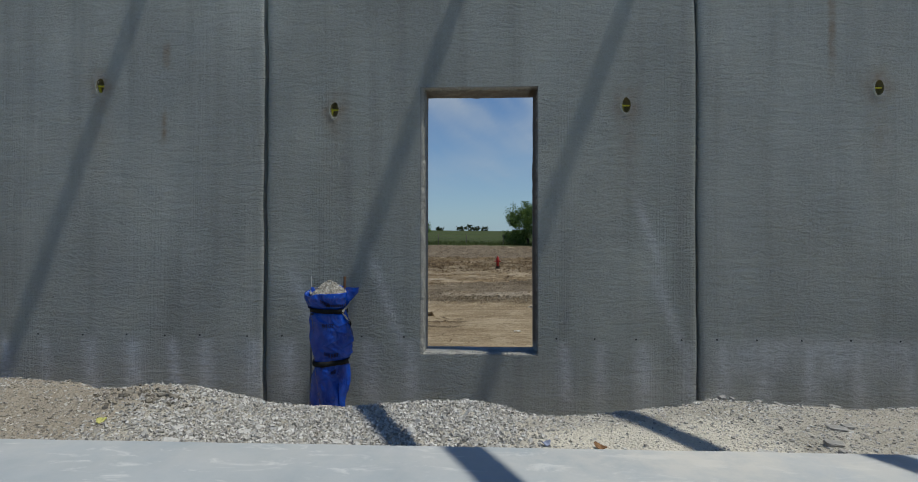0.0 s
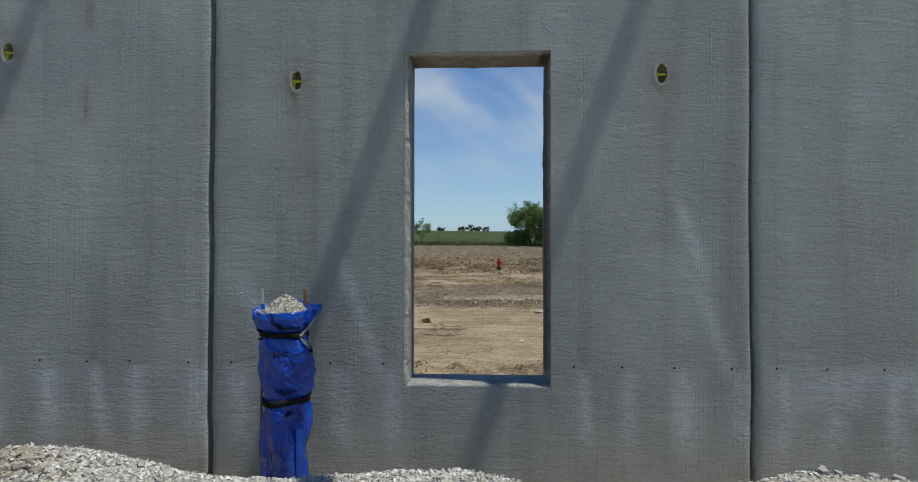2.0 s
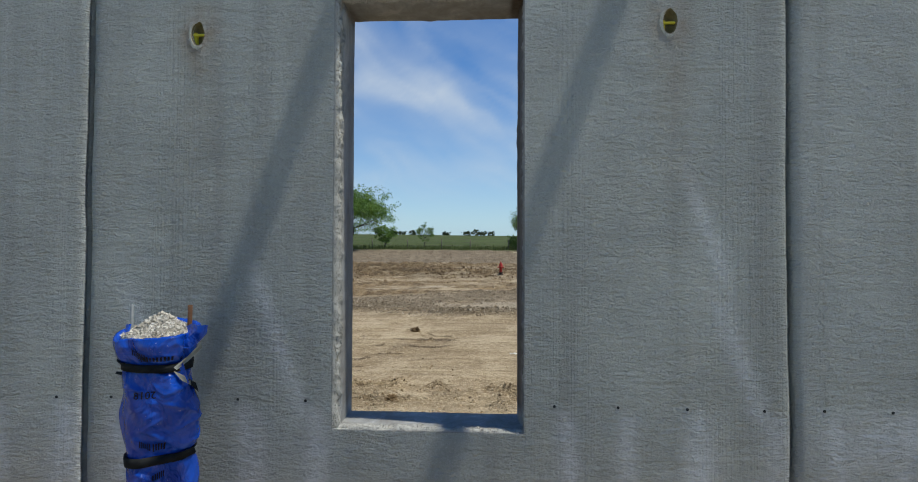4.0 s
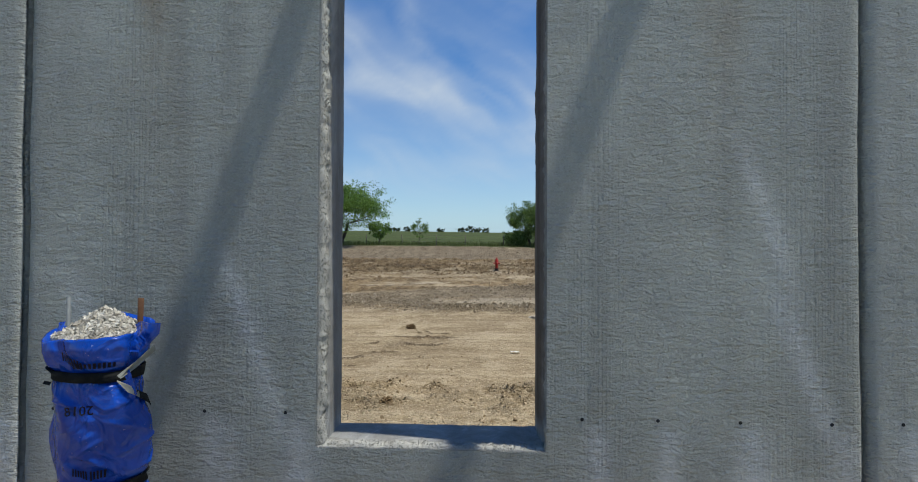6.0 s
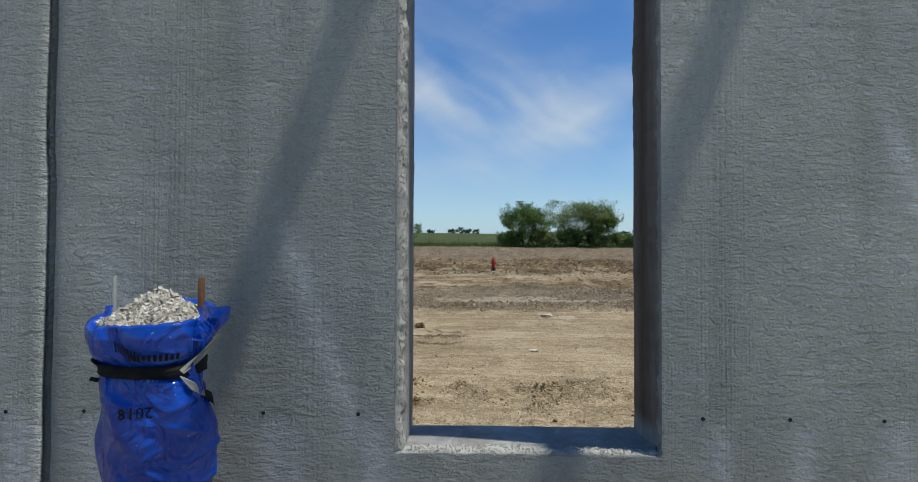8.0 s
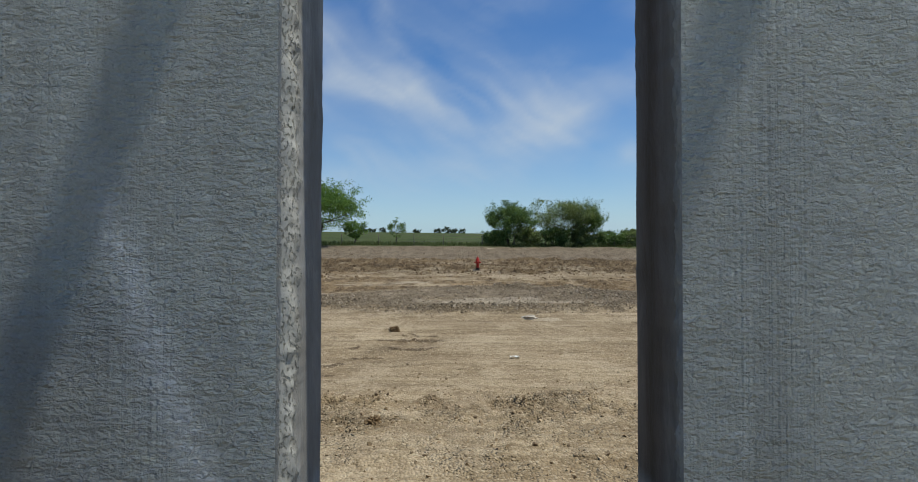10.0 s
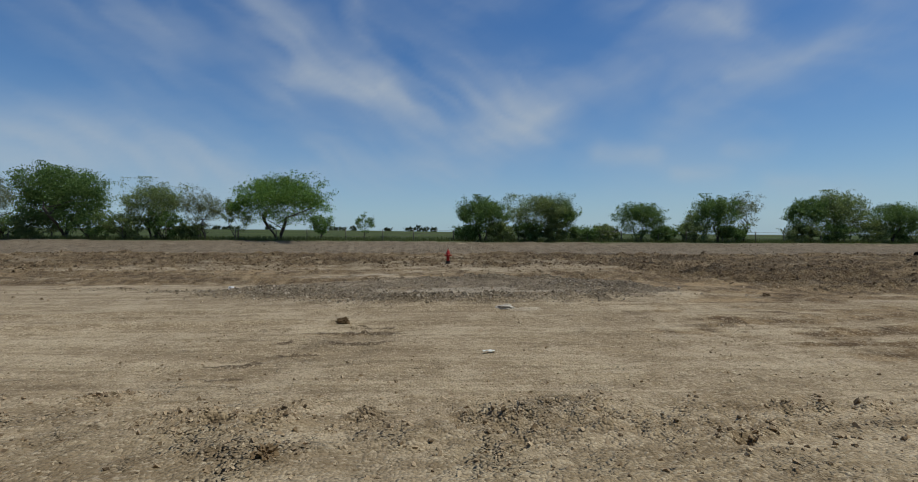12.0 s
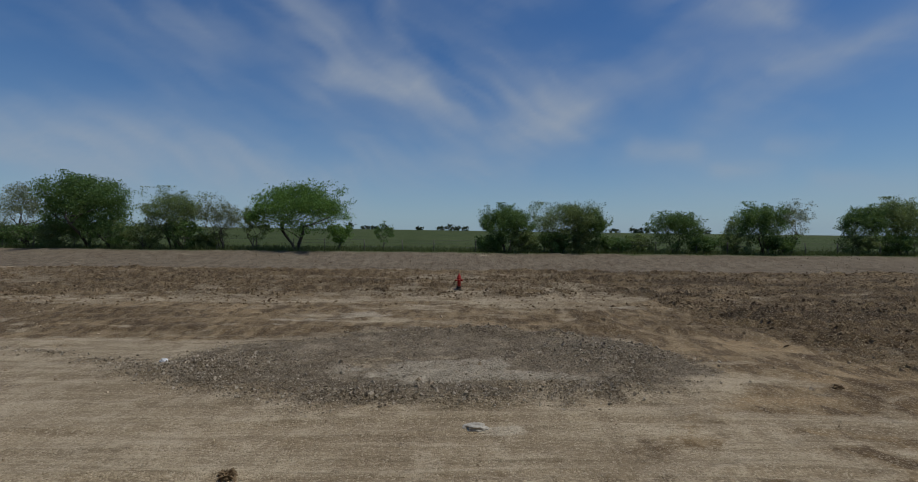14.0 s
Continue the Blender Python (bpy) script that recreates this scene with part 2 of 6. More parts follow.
def concrete_smooth(name, a, b):
    m = Mat(name, 0.8, 0, 0.3)
    f = m.noise(3.5, detail=6, rough=0.65)
    col = m.mix(m.ramp(f, [(0.35, 0.0), (0.68, 1.0)]), a, b)
    pits = m.ramp(m.noise(90.0, detail=2), [(0.28, 1.0), (0.33, 0.0)])
    col = m.mix(m.math("MULTIPLY", pits, 0.4), col, (0.12, 0.12, 0.11))
    blot = m.noise(1.0, m.coords((7, 7, 2.2)), 6, 0.7, 0.8)
    col = m.mix(m.math("MULTIPLY", m.ramp(blot, [(0.46, 0.0), (0.58, 1.0)]), 0.5), col, (0.15, 0.132, 0.105))
    col = m.mix(m.math("MULTIPLY", m.ramp(blot, [(0.36, 1.0), (0.44, 0.0)]), 0.45), col, (0.42, 0.4, 0.36))
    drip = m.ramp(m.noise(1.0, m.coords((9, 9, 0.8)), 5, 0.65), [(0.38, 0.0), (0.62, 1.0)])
    # brown drip stain, with the shade of the jambs and head put in too
    col = m.mix(m.math("MULTIPLY", m.attr("stain_shade"), m.math("ADD", 0.82, m.math("MULTIPLY", drip, 0.18))), col, (0.05, 0.033, 0.019))
    chips = m.ramp(m.noise(1.0, m.coords((150, 150, 90)), 3, 0.6), [(0.36, 0.0), (0.46, 1.0)])
    col = m.mix(m.attr("lip"), col, m.mix(chips, (0.27, 0.255, 0.21), (0.4, 0.38, 0.325)))
    m.color(col)
    n = m.bump(m.noise(40, detail=4), 0.35, 0.004)
    n = m.bump(m.math("MULTIPLY", chips, m.attr("lip")), 1.0, 0.008, n)
    n = m.bump(m.noise(1.0, m.coords((14, 14, 5)), 5, 0.7, 1.0), 0.6, 0.014, n)
    m.bump(pits, 0.3, -0.003, n)
    return m.m


def slab_material():
    m = Mat("troweled_slab", 0.55, 0, 0.4)
    f = m.noise(1.6, detail=6, rough=0.65)
    col = m.mix(m.ramp(f, [(0.35, 0.0), (0.65, 1.0)]), (0.3, 0.33, 0.345), (0.4, 0.42, 0.425))
    scuff = m.ramp(m.noise(1.0, m.coords((5, 14, 4), (0, 0, 0.5)), 6, 0.7, 0.8), [(0.56, 0.0), (0.66, 1.0)])
    col = m.mix(m.math("MULTIPLY", scuff, 0.7), col, (0.6, 0.6, 0.57))
    dust = m.math("MULTIPLY", m.attr("dust"), m.ramp(m.noise(4.0, detail=6, rough=0.7), [(0.3, 0.1), (0.6, 1.0)]))
    col = m.mix(dust, col, (0.58, 0.54, 0.47))
    m.color(col)
    m.bump(m.noise(30, detail=4), 0.15, 0.003)
    return m.m


def dirt_material():
    m = Mat("site_dirt", 0.95, 0, 0.1)
    big = m.noise(0.3, detail=3, rough=0.5)
    mid = m.noise(1.5, detail=4, rough=0.6)
    fine = m.noise(11.0, detail=5, rough=0.7)
    broad = m.noise(1.0, m.coords((0.13, 0.8, 1)), 3, 0.5, 0.6)
    streak = m.noise(1.0, m.coords((0.4, 3.2, 1)), 3, 0.55, 0.5)
    thin = m.noise(1.0, m.coords((1.0, 9.0, 1)), 3, 0.6, 0.4)
    lumpy = m.noise(1.0, m.coords((2.2, 1.5, 1)), 5, 0.65)
    strip = m.noise(1.0, m.coords((0.3, 0.75, 1)), 5, 0.6, 0.6)
    dash = m.noise(1.0, m.coords((0.9, 0.62, 1)), 5, 0.62, 0.3)
    crisp = m.noise(1.0, m.coords((3.0, 0.9, 1)), 3, 0.6)

    def lay(base, fac, lo, hi, amount, over):
        stops = [(lo, 0.0), (hi, 1.0)] if lo < hi else [(hi, 1.0), (lo, 0.0)]
        return m.mix(m.math("MULTIPLY", m.ramp(fac, stops), amount), base, over)

    tan = m.mix(m.ramp(big, [(0.38, 0.0), (0.62, 1.0)]), (0.272, 0.208, 0.134), (0.352, 0.275, 0.183))
    tan = lay(tan, broad, 0.46, 0.58, 0.32, (0.205, 0.145, 0.088))
    # dark lines along x: the shading of ruts is put into the colour
    tan = lay(tan, streak, 0.53, 0.6, 0.42, (0.16, 0.112, 0.067))
    tan = lay(tan, thin, 0.54, 0.6, 0.5, (0.14, 0.098, 0.059))
    tan = lay(tan, streak, 0.46, 0.38, 0.5, (0.43, 0.342, 0.24))
    tan = lay(tan, mid, 0.52, 0.62, 0.5, (0.4, 0.318, 0.223))
    tan = lay(tan, crisp, 0.54, 0.6, 0.3, (0.15, 0.105, 0.064))
    tan = lay(tan, dash, 0.54, 0.6, 0.35, (0.17, 0.118, 0.07))
    tan = lay(tan, fine, 0.54, 0.64, 0.22, (0.47, 0.383, 0.275))
    clay = m.mix(m.ramp(strip, [(0.42, 0.0), (0.58, 1.0)]), (0.13, 0.084, 0.043), (0.215, 0.147, 0.08))
    clay = lay(clay, strip, 0.56, 0.6, 0.6, (0.29, 0.195, 0.105))
    clay = lay(clay, dash, 0.53, 0.6, 0.5, (0.075, 0.048, 0.026))
    clay = lay(clay, crisp, 0.54, 0.59, 0.7, (0.06, 0.037, 0.02))
    clay = lay(clay, crisp, 0.44, 0.4, 0.5, (0.32, 0.23, 0.135))
    clay = lay(clay, fine, 0.55, 0.64, 0.25, (0.24, 0.163, 0.09))
    grey = m.mix(m.ramp(mid, [(0.42, 0.0), (0.58, 1.0)]), (0.17, 0.128, 0.085), (0.26, 0.203, 0.142))
    grey = lay(grey, lumpy, 0.52, 0.57, 0.6, (0.11, 0.084, 0.059))
    grey = lay(grey, dash, 0.52, 0.57, 0.5, (0.1, 0.073, 0.047))
    grey = lay(grey, crisp, 0.54, 0.59, 0.5, (0.09, 0.066, 0.043))
    grey = lay(grey, fine, 0.53, 0.62, 0.4, (0.36, 0.295, 0.22))
    bank = m.mix(m.ramp(mid, [(0.4, 0.0), (0.6, 1.0)]), (0.093, 0.072, 0.052), (0.155, 0.122, 0.09))
    bank = lay(bank, lumpy, 0.52, 0.58, 0.6, (0.11, 0.08, 0.053))
    rill = m.noise(1.0, m.coords((1.6, 0.3, 1), (0, 0, 0.5)), 4, 0.6)
    bank = lay(bank, crisp, 0.53, 0.58, 0.6, (0.085, 0.06, 0.039))
    bank = lay(bank, rill, 0.53, 0.62, 0.2, (0.29, 0.233, 0.172))
    moist = m.mix(m.ramp(fine, [(0.4, 0.0), (0.65, 1.0)]), (0.055, 0.037, 0.023), (0.125, 0.088, 0.056))
    white = m.mix(m.ramp(fine, [(0.4, 0.0), (0.6, 1.0)]), (0.32, 0.262, 0.192), (0.46, 0.39, 0.3))
    field = m.mix(m.ramp(m.noise(0.09, detail=6, rough=0.7), [(0.35, 0.0), (0.65, 1.0)]), (0.036, 0.048, 0.015), (0.058, 0.072, 0.024))
    field = lay(field, m.noise(1.0, m.coords((0.4, 0.06, 1)), 5), 0.45, 0.7, 0.5, (0.07, 0.081, 0.03))
    wob = m.math("MULTIPLY", m.math("SUBTRACT", m.noise(1.0, m.coords((0.5, 0.85, 1)), 6, 0.62, 0.4), 0.5), 2.6)
    wob2 = m.math("MULTIPLY", m.math("SUBTRACT", m.noise(6.0, detail=6, rough=0.8), 0.5), 1.6)

    def zone(name, w=wob):
        return m.ramp(m.math("ADD", m.attr(name), w), [(0.4, 0.0), (0.6, 1.0)])

    col = m.mix(zone("clay"), tan, clay)
    col = m.mix(zone("bank"), col, bank)
    col = m.mix(zone("grey"), col, grey)
    col = m.mix(m.math("MULTIPLY", zone("white"), 0.75), col, white)
    col = m.mix(m.math("MULTIPLY", zone("moist", wob2), 0.85), col, moist)
    col = m.mix(m.attr("field"), col, field)
    rough = m.ramp(m.math("ADD", m.attr("crumble"), m.math("MULTIPLY", m.math("SUBTRACT", m.noise(2.6, detail=5), 0.5), 1.6)), [(0.25, 0.12), (0.75, 1.0)])
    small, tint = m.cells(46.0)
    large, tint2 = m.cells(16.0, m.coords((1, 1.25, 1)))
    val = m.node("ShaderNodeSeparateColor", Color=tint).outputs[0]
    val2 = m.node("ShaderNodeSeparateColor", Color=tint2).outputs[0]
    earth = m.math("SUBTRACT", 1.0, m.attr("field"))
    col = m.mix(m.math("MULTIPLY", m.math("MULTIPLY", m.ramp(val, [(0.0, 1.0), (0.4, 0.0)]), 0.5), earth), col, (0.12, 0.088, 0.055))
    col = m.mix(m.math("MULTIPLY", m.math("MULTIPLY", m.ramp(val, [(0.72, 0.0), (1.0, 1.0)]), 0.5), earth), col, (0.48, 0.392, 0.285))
    # random dark cells and specks put the shadows of clods into the colour
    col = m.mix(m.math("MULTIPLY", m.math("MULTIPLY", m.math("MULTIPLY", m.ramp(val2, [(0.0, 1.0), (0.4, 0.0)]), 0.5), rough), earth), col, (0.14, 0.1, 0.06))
    speck = m.ramp(m.noise(1.0, m.coords((24, 17, 1)), 4, 0.7), [(0.34, 1.0), (0.44, 0.0)])
    col = m.mix(m.math("MULTIPLY", m.math("MULTIPLY", speck, 0.42), earth), col, (0.13, 0.093, 0.056))
    col = m.mix(1.0, col, (1.1, 1.1, 1.03), "MULTIPLY")
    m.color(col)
    n = m.bump(m.math("MULTIPLY", large, rough), 1.0, 0.05)
    n = m.bump(m.noise(5.0, detail=4, rough=0.6), 0.6, 0.045, n)
    n = m.bump(m.noise(1.0, m.coords((2.5, 22, 1), (0, 0, 0.08)), 3, 0.6, 0.3), 0.7, 0.022, n)
    m.bump(m.math("MULTIPLY", small, m.math("ADD", m.math("MULTIPLY", rough, 0.6), 0.45)), 1.0, 0.03, n)
    return m.m


def stone_material(name, a, b, c, single=False):
    m = Mat(name, 0.92, 0, 0.15)
    r = m.random() if single else m.island()
    col = m.ramp(r, [(0.0, a), (0.55, b), (1.0, c)])
    col = m.mix(m.math("MULTIPLY", m.ramp(m.noise(35, detail=4), [(0.4, 0.0), (0.7, 1.0)]), 0.4), col, a)
    m.color(col)
    m.bump(m.noise(90, detail=4), 0.4, 0.003)
    return m.m


def leaf_material(name, a, b):
    m = Mat(name, 0.6, 0, 0.25)
    col = m.ramp(m.island(), [(0.0, a), (1.0, b)])
    m.color(col)
    tr = m.node("ShaderNodeBsdfTranslucent", Color=m.mix(0.5, col, (b[0] * 1.3, b[1] * 1.25, b[2])))
    mx = m.node("ShaderNodeMixShader", Fac=0.42)
    out = m.t.nodes["Material Output"]
    m.t.links.new(m.b.outputs[0], mx.inputs[1])
    m.t.links.new(tr.outputs[0], mx.inputs[2])
    m.t.links.new(mx.outputs[0], out.inputs[0])
    return m.m


def tarp_material():
    m = Mat("blue_plastic", 0.32, 0, 0.5)
    f = m.noise(9, detail=4)
    col = m.mix(m.ramp(f, [(0.3, 0.0), (0.7, 1.0)]), (0.003, 0.033, 0.24), (0.007, 0.062, 0.39))
    spots = m.ramp(m.noise(85, detail=2), [(0.72, 0.0), (0.76, 1.0)])
    col = m.mix(m.math("MULTIPLY", spots, 0.5), col, (0.3, 0.35, 0.5))
    m.color(col)
    m.rough(m.ramp(f, [(0.3, 0.12), (0.7, 0.25)]))
    n = m.bump(m.noise(1.0, m.coords((11, 11, 8)), 3, 0.45, 1.6), 0.9, 0.03)
    m.bump(m.noise(70, detail=3), 0.2, 0.002, n)
    return m.m


def fines_material():
    m = Mat("limestone_fines", 0.95, 0, 0.1)
    f, g = m.noise(6, detail=7, rough=0.75), m.noise(60, detail=4, rough=0.75)
    col = m.mix(m.ramp(f, [(0.35, 0.0), (0.65, 1.0)]), (0.42, 0.378, 0.3), (0.57, 0.525, 0.44))
    col = m.mix(m.ramp(m.math("ADD", m.attr("brown"), m.math("MULTIPLY", m.math("SUBTRACT", f, 0.5), 1.2)), [(0.3, 0.0), (0.7, 1.0)]), col, (0.37, 0.318, 0.243))
    col = m.mix(m.ramp(m.math("ADD", m.attr("sand"), m.math("MULTIPLY", m.math("SUBTRACT", f, 0.5), 1.2)), [(0.3, 0.0), (0.7, 1.0)]), col, (0.68, 0.62, 0.505))
    col = m.mix(m.math("MULTIPLY", m.ramp(g, [(0.5, 0.0), (0.65, 1.0)]), 0.35), col, (0.26, 0.222, 0.165))
    m.color(col)
    n = m.bump(m.noise(18, detail=6, rough=0.75), 0.9, 0.03)
    m.bump(m.cells(75.0)[0], 0.7, 0.012, n)
    return m.m


WALL = concrete_wall()
JAMB = concrete_smooth("formed_concrete", (0.2, 0.195, 0.18), (0.29, 0.283, 0.262))
SLAB = slab_material()
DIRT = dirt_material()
GRAVEL = stone_material("crushed_limestone", (0.29, 0.27, 0.23), (0.47, 0.445, 0.395), (0.68, 0.65, 0.595))
CRUST_ONE = stone_material("crust_lump", (0.15, 0.13, 0.1), (0.22, 0.195, 0.155), (0.32, 0.285, 0.23), True)
BAG_GRAVEL = stone_material("bagged_gravel", (0.25, 0.222, 0.175), (0.4, 0.365, 0.3), (0.58, 0.54, 0.465))
GRAVEL_BROWN = stone_material("dusty_gravel", (0.27, 0.236, 0.186), (0.44, 0.397, 0.33), (0.63, 0.588, 0.515))
CRUST = stone_material("dark_crust", (0.13, 0.11, 0.083), (0.21, 0.182, 0.142), (0.34, 0.3, 0.243))
FINES = fines_material()
CLOD = stone_material("dirt_clod", (0.25, 0.182, 0.11), (0.37, 0.277, 0.172), (0.49, 0.386, 0.255))
GREY_ROCK = plain("grey_rock", (0.3, 0.265, 0.205), (0.46, 0.41, 0.33), 14, 0.9, bump=0.5, dist=0.01)
CLOD_MID = stone_material("damp_clod", (0.13, 0.091, 0.055), (0.2, 0.148, 0.092), (0.3, 0.228, 0.148))
CLOD_DARK = stone_material("moist_clod", (0.13, 0.086, 0.045), (0.235, 0.163, 0.09), (0.37, 0.268, 0.158))
CLOD_GREY = stone_material("grey_clod", (0.185, 0.145, 0.096), (0.32, 0.258, 0.178), (0.46, 0.385, 0.28))
GRAVEL_ONE = stone_material("single_stone", (0.29, 0.27, 0.23), (0.47, 0.445, 0.395), (0.68, 0.65, 0.595), True)
CLOD_ONE = stone_material("single_clod", (0.17, 0.122, 0.075), (0.26, 0.196, 0.126), (0.36, 0.285, 0.19), True)
PALE_STONE = plain("pale_stone", (0.5, 0.48, 0.44), (0.64, 0.62, 0.58), 12, 0.9, bump=0.5, dist=0.01)
SCRAP = plain("pale_scrap", (0.6, 0.58, 0.52), (0.72, 0.7, 0.64), 20, 0.8)
CARD = plain("tan_scrap", (0.36, 0.29, 0.18), (0.45, 0.37, 0.24), 20, 0.85)
TARP = tarp_material()
STRAP = plain("black_strap", (0.008, 0.008, 0.008), (0.018, 0.018, 0.016), 30, 0.75, bump=0.5, spec=0.12)
STRAP_TAIL = plain("grey_strap", (0.16, 0.16, 0.13), (0.26, 0.26, 0.22), 30, 0.5)
PRINT = plain("black_print", (0.006, 0.007, 0.014), (0.012, 0.014, 0.024), 40, 0.7, spec=0.08)
RUST = plain("rusty_steel", (0.06, 0.026, 0.011), (0.11, 0.05, 0.021), 40, 0.85, bump=0.5)
GREY_ROD = plain("grey_rod", (0.10, 0.11, 0.11), (0.15, 0.16, 0.16), 40, 0.6)
STEEL = plain("brace_paint", (0.3, 0.31, 0.3), (0.4, 0.4, 0.38), 10, 0.5, 0.4)
YELLOW = plain("yellow_plastic", (0.5, 0.42, 0.02), (0.62, 0.54, 0.04), 40, 0.5)
RECESS = plain("recess_mortar", (0.14, 0.115, 0.05), (0.24, 0.195, 0.085), 30, 0.9, bump=0.6)
CHIPPED = plain("chipped_mortar", (0.33, 0.3, 0.22), (0.48, 0.45, 0.36), 60, 0.9, bump=0.6)
HOLE_DISC = plain("dark_hole_disc", (0.015, 0.015, 0.015), (0.03, 0.03, 0.03), 60, 0.9)
BACKER = plain("joint_backer", (0.01, 0.01, 0.01), (0.02, 0.02, 0.02), 30, 0.95)
HYDRANT = plain("red_enamel", (0.3, 0.016, 0.01), (0.38, 0.026, 0.016), 14, 0.45)
HYDRANT_BASE = plain("dark_iron", (0.03, 0.02, 0.018), (0.06, 0.04, 0.03), 14, 0.7)
BARK = plain("bark", (0.045, 0.036, 0.028), (0.09, 0.075, 0.06), 9, 0.95, bump=0.9, dist=0.03)
WOODPOST = plain("fence_post", (0.09, 0.075, 0.06), (0.16, 0.14, 0.115), 12, 0.9)
WIRE = plain("fence_wire", (0.12, 0.11, 0.1), (0.18, 0.16, 0.15), 30, 0.6, 0.6)
BLACK_PIPE = plain("black_pipe", (0.006, 0.006, 0.007), (0.012, 0.012, 0.013), 10, 0.75, spec=0.1)
LEAF_DARK = leaf_material("leaf_dark", (0.055, 0.1, 0.025), (0.14, 0.215, 0.06))
LEAF_BRIGHT = leaf_material("leaf_bright", (0.06, 0.12, 0.02), (0.16, 0.26, 0.055))
LEAF_OLIVE = leaf_material("leaf_olive", (0.09, 0.125, 0.04), (0.215, 0.265, 0.095))
LEAF_PALE = leaf_material("leaf_pale", (0.09, 0.105, 0.05), (0.21, 0.225, 0.12))
LEAF_FAR = leaf_material("leaf_far", (0.03, 0.048, 0.024), (0.055, 0.08, 0.035))
GRASS = leaf_material("grass_blade", (0.05, 0.075, 0.02), (0.13, 0.15, 0.05))

# ---- the ground: one sheet from under the slab to the horizon ----
def near_band(x, y):
    """Where the dirt beside the wall is broken up: a strip, and a windrow of crumbs along its far edge."""
    strip = np.exp(-((y - 6.9 - 0.3 * fbm(x * 0.7, 0 * y, 24, 2)) / 1.1) ** 4) * (0.3 + 0.7 * sstep(0.3, 0.75, fbm(x * 1.6, y * 2.0, 31, 5) + 0.5))
    ridge = np.exp(-((y - 7.9 - 0.45 * fbm(x * 0.8, 0 * y, 25, 3)) / 0.17) ** 2) * sstep(0.3, 0.6, vnoise(x * 1.1, y * 0.4, 29) + 0.2 * fbm(x * 5, y * 5, 30, 2))
    return np.clip(0.7 * strip + 0.8 * ridge, 0, 1)


HOLES_DIRT = [(-1.19, 7.7, 0.09), (-0.96, 7.68, 0.05), (-0.36, 7.7, 0.05), (-2.15, 8.3, 0.06), (1.86, 7.25, 0.06), (-0.1, 7.95, 0.04)]
CLUMPS = [(-1.3, 7.8, 0.26), (-0.87, 7.74, 0.18), (-0.32, 7.78, 0.12), (-2.2, 8.3, 0.22), (2.5, 7.86, 0.12), (2.78, 7.84, 0.1), (3.12, 7.8, 0.12), (2.1, 7.37, 0.13), (1.87, 7.3, 0.1), (-0.75, 8.0, 0.1), (0.62, 7.72, 0.1), (1.2, 7.6, 0.08)]
TRACKS = [((7.4, 36.0), (6.3, 25.1), (6.6, 21.1), (8.1, 19.6), (10.5, 17.2), (15.0, 15.3)),
          ((5.8, 33.4), (4.7, 23.0), (6.3, 21.4), (8.0, 20.4), (11.0, 18.6), (16.0, 17.0)),
          ((4.8, 14.3), (5.3, 15.1), (6.2, 16.0), (7.4, 16.4), (8.2, 15.9), (8.1, 15.0), (7.6, 14.3)),
          ((-9.0, 12.2), (-4.0, 13.1), (3.0, 13.9), (10.0, 13.6), (18.0, 12.6)),
          ((-9.0, 10.4), (-4.0, 11.6), (3.0, 12.3), (10.0, 12.1), (18.0, 11.0))]


def track_d(x, y):
    """How far a place lies from the nearest wheel track."""
    x = x + 0.12 * fbm(x * 0.9, y * 0.9, 41, 2)
    best = np.full(np.shape(x), 9.0)
    for line in TRACKS:
        for (ax, ay), (bx, by) in zip(line, line[1:]):
            dx, dy = bx - ax, by - ay
            t = np.clip(((x - ax) * dx + (y - ay) * dy) / (dx * dx + dy * dy), 0, 1)
            best = np.minimum(best, np.hypot(x - ax - t * dx, y - ay - t * dy))
    return best + 0.3 * sstep(0.45, 0.7, vnoise(x * 0.4, y * 0.4, 42)) + 0.1 * fbm(x * 2.0, y * 2.0, 53, 3)


def mound_r(x, y):
    return np.sqrt(((x - 0.9) / 6.0) ** 2 + ((y - 17.75) / 3.4) ** 2) + 0.34 * fbm(x * 0.5, y * 0.6, 7, 4)


